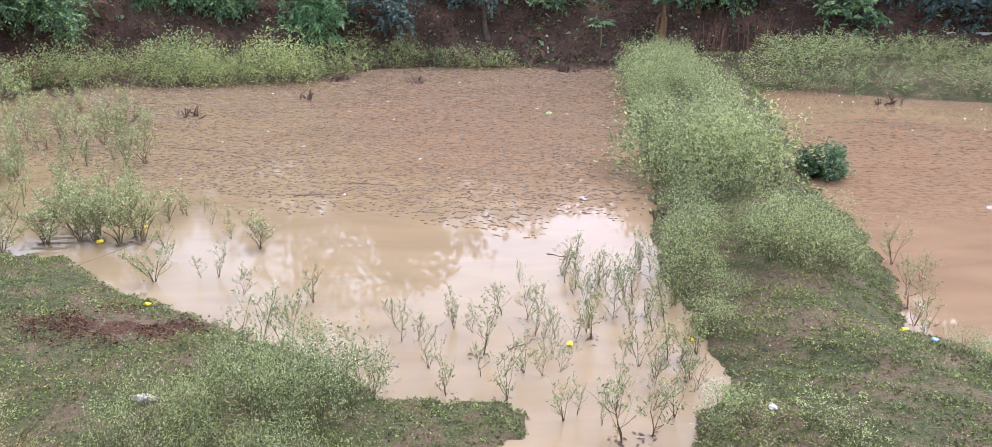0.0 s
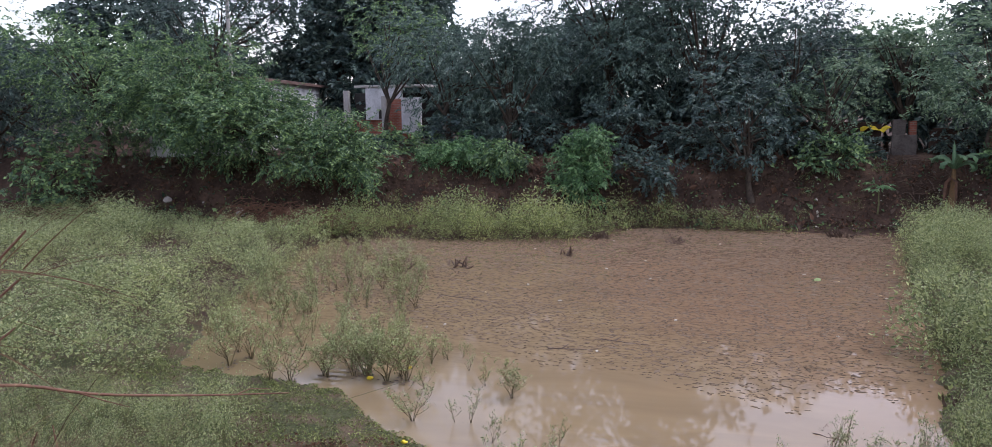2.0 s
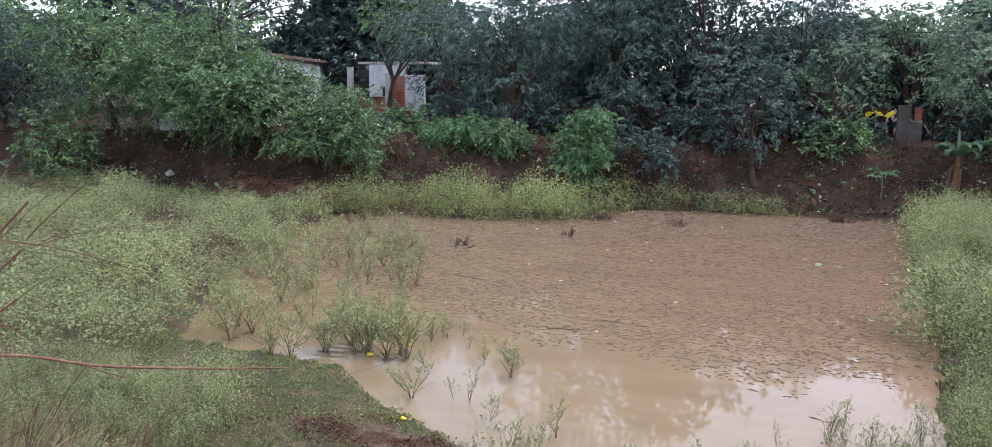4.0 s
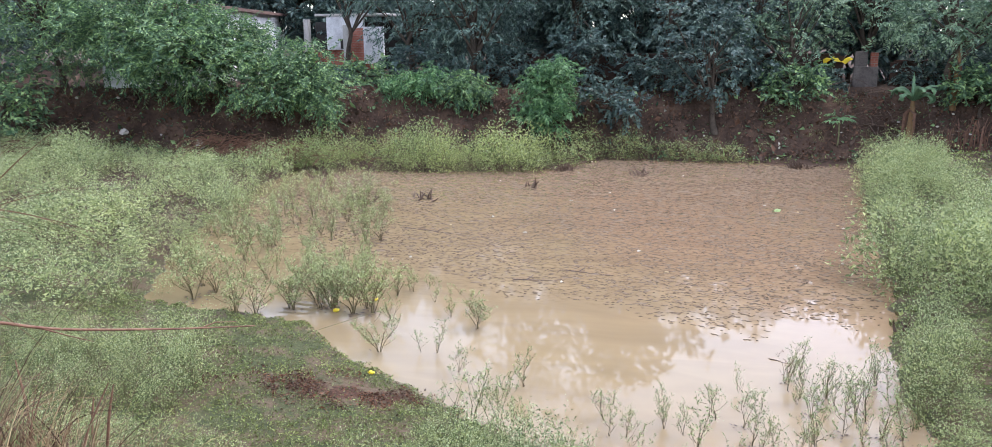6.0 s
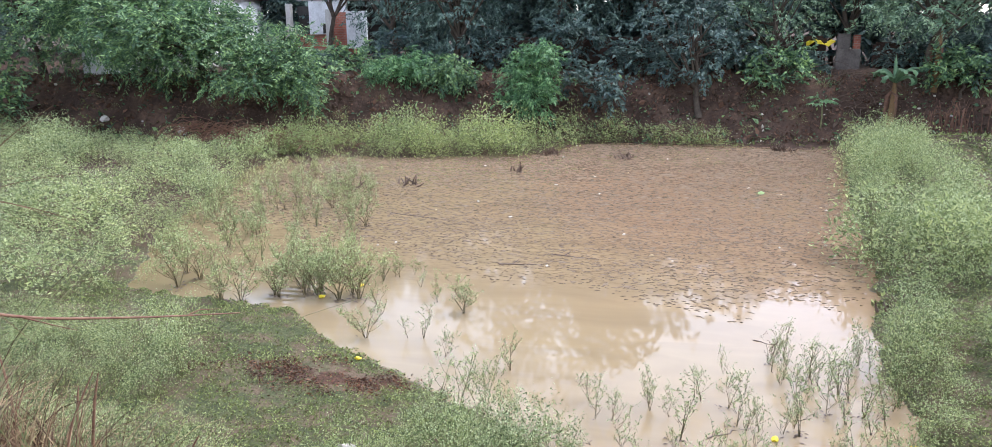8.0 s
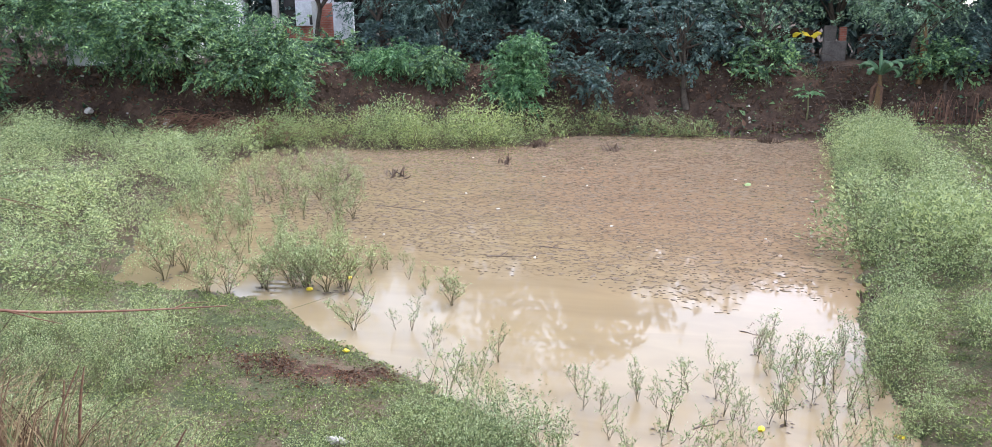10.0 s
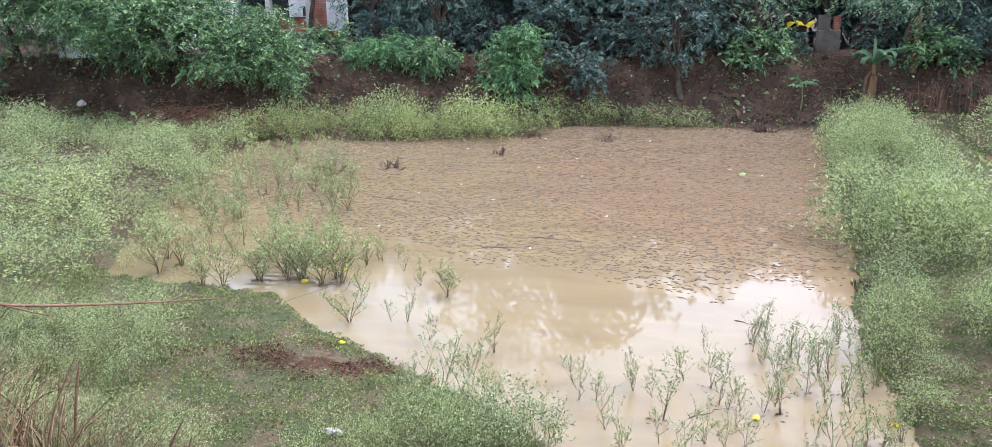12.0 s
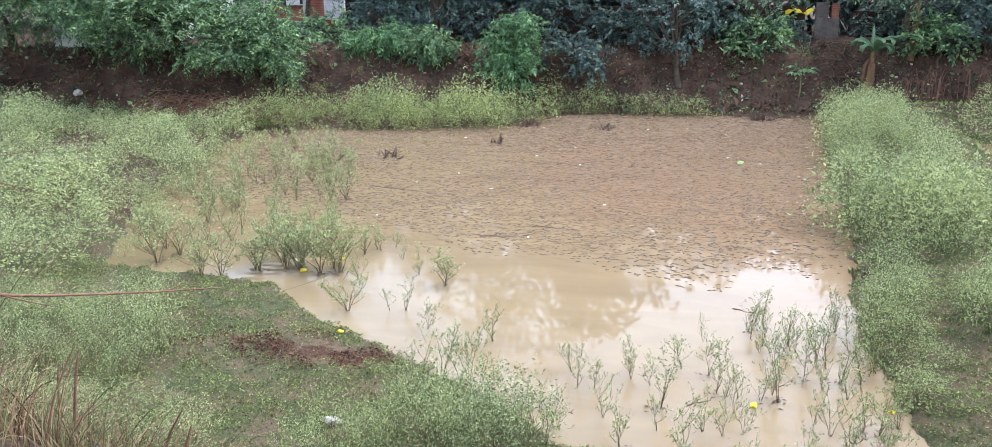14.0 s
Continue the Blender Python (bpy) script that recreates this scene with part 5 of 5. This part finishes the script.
def banana(x, y, tall, seed, leaves=8):
    rng = np.random.default_rng(seed)
    z = height(x, y)
    ob = thing("banana_plant", "banana plant with arching torn leaves and brown sheathed trunk", "banana plant", (x, y, z - 0.03))
    t = np.linspace(0, 1, 8)
    v, q = tube_quads(np.stack([0.05 * np.sin(t * 2), 0.03 * t, t * tall], axis=1), np.linspace(0.13, 0.06, 8), 9)
    part("trunk", mesh_of("trunk", v, q, [BANANA_TRUNK], smooth=True), BANANA_TRUNK, ob)
    for k in range(leaves):
        leaf = part("leaf", banana_leaf(rng.uniform(1.4, 1.9), 0.3, rng.uniform(1.5, 2.4), seed * 20 + k), BANANA_LEAF, ob)
        leaf.location = (0.05, 0.03, tall - 0.05)
        leaf.rotation_euler = (0, radians(-rng.uniform(15, 50)), k * 2.4 + rng.uniform(-0.3, 0.3))
    spear = part("young_leaf", banana_leaf(0.9, 0.12, 0.25, seed * 20 + 15), BANANA_LEAF, ob)
    spear.location = (0.05, 0.03, tall - 0.05)
    spear.rotation_euler = (0, radians(-58), 1.7)
    for k in range(4):
        a = k * 1.6 + 0.4
        c = np.array([(0, 0, tall * 0.8), (math.cos(a) * 0.2, math.sin(a) * 0.2, tall * 0.7), (math.cos(a) * 0.24, math.sin(a) * 0.24, tall * 0.35), (math.cos(a) * 0.2, math.sin(a) * 0.2, tall * 0.1)])
        v, q = strip_quads(c[None], (0.16,), np.random.default_rng(k))
        part("dead_leaf", mesh_of("dead_leaf", v, q, [DEAD_LEAF]), DEAD_LEAF, ob, "withered brown hanging leaf")
    return ob


banana(5.85, 29.9, 1.45, 3, 11)
banana(7.3, 30.9, 2.1, 4, 6)


def papaya(x, y, tall, seed):
    rng = np.random.default_rng(seed)
    ob = thing("papaya_sapling", "small papaya sapling with a rosette of broad leaves", "sapling", (x, y, height(x, y) - 0.02))
    v, q = tube_quads(np.array([(0, 0, 0), (0.02, 0, tall * 0.4), (0.0, 0.02, tall * 0.75), (0.01, 0, tall)]), (0.03, 0.026, 0.022, 0.015), 6)
    part("trunk", mesh_of("trunk", v, q, [STEM], smooth=True), STEM, ob)
    for k in range(11):
        a, up = k * 2.4, rng.uniform(-0.35, 0.5)
        tip = np.array((math.cos(a) * 0.3, math.sin(a) * 0.3, tall + up * 0.25))
        way = unit(np.array((math.cos(a), math.sin(a), -0.25)))
        fan = np.array([np.array((math.cos(a + f), math.sin(a + f), -0.3)) for f in (-1.2, -0.6, 0, 0.6, 1.2)])
        leaf = leaf_quads(np.repeat(tip[None], 5, axis=0), fan, np.tile((0, 0, 1.0), (5, 1)), np.array((0.2, 0.26, 0.3, 0.26, 0.2)), np.full(5, 0.12))
        stem = tube_quads(np.stack([(0, 0, tall - 0.05), tip * 0.6 + np.array((0, 0, tall * 0.4 + 0.03)), tip]), (0.008, 0.006, 0.005), 4)
        part("leaf", mesh_of("leaf", *join([leaf, stem]), [LEAF_BRIGHT]), LEAF_BRIGHT, ob)
    return ob


papaya(3.65, 29.5, 0.95, 5)


def withered_stems(x, y, count, tall, seed):
    rng = np.random.default_rng(seed)
    o = np.column_stack([x + rng.normal(scale=0.5, size=count), y + rng.normal(scale=0.2, size=count)])
    z = land(o[:, 0], o[:, 1])
    s = np.linspace(0, 1, 6)[None, :]
    a = rng.uniform(0, 6.28, count)[:, None]
    h = (tall * rng.uniform(0.5, 1.1, count))[:, None]
    line = np.stack([o[:, :1] + np.cos(a) * 0.4 * s ** 2, o[:, 1:] + np.sin(a) * 0.4 * s ** 2, z[:, None] + h * (1.4 * s - 0.9 * s ** 3)], axis=-1)
    v, q = strip_quads(line, rng.uniform(0.03, 0.085, count), rng)
    return tagged(new("withered_banana_stems", mesh_of("withered_banana_stems", v, q, [DEAD_LEAF])), "clump of withered brown banana stems and leaves", "dead plant", kind="stuff")


withered_stems(7.3, 29.2, 34, 1.3, 6)
withered_stems(9.6, 29.3, 30, 1.6, 8)


# ---------- walls, houses, pole and wires ----------
def boundary_wall(x0, x1, y, top, label):
    """An old brick wall with piers and a coping, on the bank's top."""
    z = height((x0 + x1) / 2, y) - 0.1
    ob = thing("boundary_wall", label, "wall", kind="structure")
    part("wall_face", slab(x0, x1, y, y + 0.23, z, top), BRICK_OLD, ob)
    part("coping", slab(x0 - 0.03, x1 + 0.03, y - 0.04, y + 0.27, top, top + 0.08), BRICK_OLD, ob)
    n = int((x1 - x0) / 2.6)
    for k in range(n + 1):
        x = x0 + (x1 - x0) * k / n
        part("pier", slab(x - 0.17, x + 0.17, y - 0.08, y, z, top), BRICK_OLD, ob)
    return ob


boundary_wall(-9.5, 3.9, 33.2, 3.35, "old dark brick boundary wall on the bank")
boundary_wall(5.9, 14.0, 33.6, 3.1, "old dark brick boundary wall on the bank")


def gate_post():
    ob = thing("gate_panel", "weathered plaster slab and red pier in a gap of the wall", "gate", kind="structure")
    part("panel", slab(4.45, 5.3, 33.3, 33.42, 1.7, 2.95), PLASTER, ob)
    part("pier", slab(5.05, 5.3, 33.5, 33.8, 1.7, 3.45), BRICK_RED, ob)
    part("sill", slab(3.9, 5.9, 33.0, 33.3, 1.7, 1.95), PLASTER, ob)
    part("pale_wall", slab(4.5, 4.95, 33.6, 33.75, 1.7, 3.5), PLASTER, ob)
    return ob


gate_post()


def tarpaulin():
    n = 9
    gx, gy = np.meshgrid(np.linspace(3.35, 4.35, n), np.linspace(33.1, 33.5, 5))
    gz = 3.14 + 0.06 * np.sin(gx * 9) + 0.05 * np.sin(gx * 17 + gy * 6) + (gy - 33.1) * 0.25
    v = np.stack([gx, gy - 0.3, gz + 0.02], axis=-1).reshape(-1, 3)
    i = (np.arange(4)[:, None] * n + np.arange(n - 1)[None]).ravel()
    q = np.stack([i, i + 1, i + n + 1, i + n], axis=-1)
    me = mesh_of("tarpaulin", np.concatenate([v, v - np.array((0, 0, 0.02))]), np.concatenate([q, (q + len(v))[:, ::-1]]), [TARP], smooth=True)
    return tagged(new("tarpaulin", me), "crumpled bright yellow plastic sheet on the wall", "tarpaulin")


tarpaulin()


def long_house():
    """A low whitewashed house with a rusty roof edge, its long wall running away from the pond."""
    ob = thing("white_house", "low whitewashed house with a rusty roof edge", "house", (-22.6, 37.0, 0))
    turn = math.atan2(44 - 30, -25.2 + 20.03)
    ob.rotation_euler = (0, 0, turn)
    part("wall", slab(-9.5, 7.5, 0, 4.0, 2.0, 5.25), WHITEWASH, ob)
    part("roof", slab(-9.8, 7.8, -0.35, 4.3, 5.25, 5.4), ROOF_TIN, ob, "dark rusty roof edge")
    part("plinth", slab(-9.5, 7.5, -0.08, 0, 2.0, 2.5), CONCRETE, ob)
    return ob


long_house()


def unfinished_house():
    """A concrete frame with brick infill, partly whitewashed."""
    ob = thing("unfinished_house", "unfinished brick and concrete house, partly whitewashed", "house")
    part("brick_wall", slab(-21.2, -17.9, 40.2, 40.43, 1.9, 3.45), BRICK_RED, ob)
    part("white_wall", slab(-20.3, -18.2, 40.0, 40.2, 3.45, 5.15), WHITEWASH, ob)
    # opaque dark slab painted for the shaded room behind the opening
    part("window", slab(-19.52, -19.3, 39.97, 40.05, 3.5, 4.0, 0.0), DARK_INSIDE, ob)
    part("brick_panel", slab(-18.95, -17.9, 39.85, 40.0, 2.9, 4.55), BRICK_RED, ob)
    part("roof_slab", slab(-20.9, -17.0, 39.9, 43, 5.15, 5.27), CONCRETE, ob)
    # wall coloured dark to stand for the room's shade
    part("back_wall", slab(-22.5, -17.2, 43, 43.2, 1.9, 4.9), DARK_INSIDE, ob)
    part("white_panel", slab(-18.05, -16.95, 39.6, 39.75, 2.75, 4.6), WHITEWASH, ob)
    for x in (-21.32, -19.1):
        part("column", slab(x - 0.14, x + 0.14, 39.7, 39.98, 1.9, 5.0 if x < -20 else 4.7), CONCRETE, ob)
    return ob


unfinished_house()


def low_shed():
    """A low brick shed with a shallow tiled gable beyond the side pond."""
    z = height(17.4, 30.5)
    ob = thing("low_shed", "low brick shed with a shallow grey roof", "shed")
    part("wall", slab(16.3, 19.2, 30.2, 32.0, -0.1, 1.0), BRICK_OLD, ob)
    bm = slab(16.0, 19.5, 29.9, 32.2, 1.0, 1.1)
    for v in bm.verts:
        v.co.z += 0.35 * max(0, 1 - abs(v.co.x - 17.8) / 1.8)
    part("roof", bm, CONCRETE, ob)
    return ob


low_shed()


def power_pole(x, y, top):
    ob = thing("power_pole", "grey concrete power pole with a wooden cross-arm", "power pole", (x, y, height(x, y) - 0.05))
    h = top - height(x, y)
    v, q = tube_quads(np.array([(0, 0, 0), (0, 0, h * 0.5), (0, 0, h)]), (0.13, 0.11, 0.09), 10)
    part("pole", mesh_of("pole", v, q, [CONCRETE], smooth=True), CONCRETE, ob)
    part("cross_arm", slab(-0.7, 0.7, -0.05, 0.05, h - 0.6, h - 0.5), CONCRETE, ob)
    for dx in (-0.6, 0.6):
        v, q = tube_quads(np.array([(dx, 0, h - 0.5), (dx, 0, h - 0.43), (dx, 0, h - 0.36)]), (0.03, 0.045, 0.02), 8)
        part("insulator", mesh_of("insulator", v, q, [WHITEWASH], smooth=True), WHITEWASH, ob)
    return ob


power_pole(-26.6, 37.2, 10.4)


def wire(a, b, sag, r=0.012):
    t = np.linspace(0, 1, 25)[:, None]
    line = np.array(a) * (1 - t) + np.array(b) * t - np.array((0, 0, 1.0)) * sag * 4 * t * (1 - t)
    v, q = tube_quads(line, np.full(25, r), 4)
    return tagged(new("overhead_wire", mesh_of("overhead_wire", v, q, [DARK_INSIDE])), "thin dark overhead wire hung from the pole", "wire", group="overhead wires")


wire((-26.1, 37.1, 9.95), (12.0, 30.5, 6.3), 1.6)
wire((-26.1, 37.1, 9.85), (-60, 42, 9.6), 0.8)
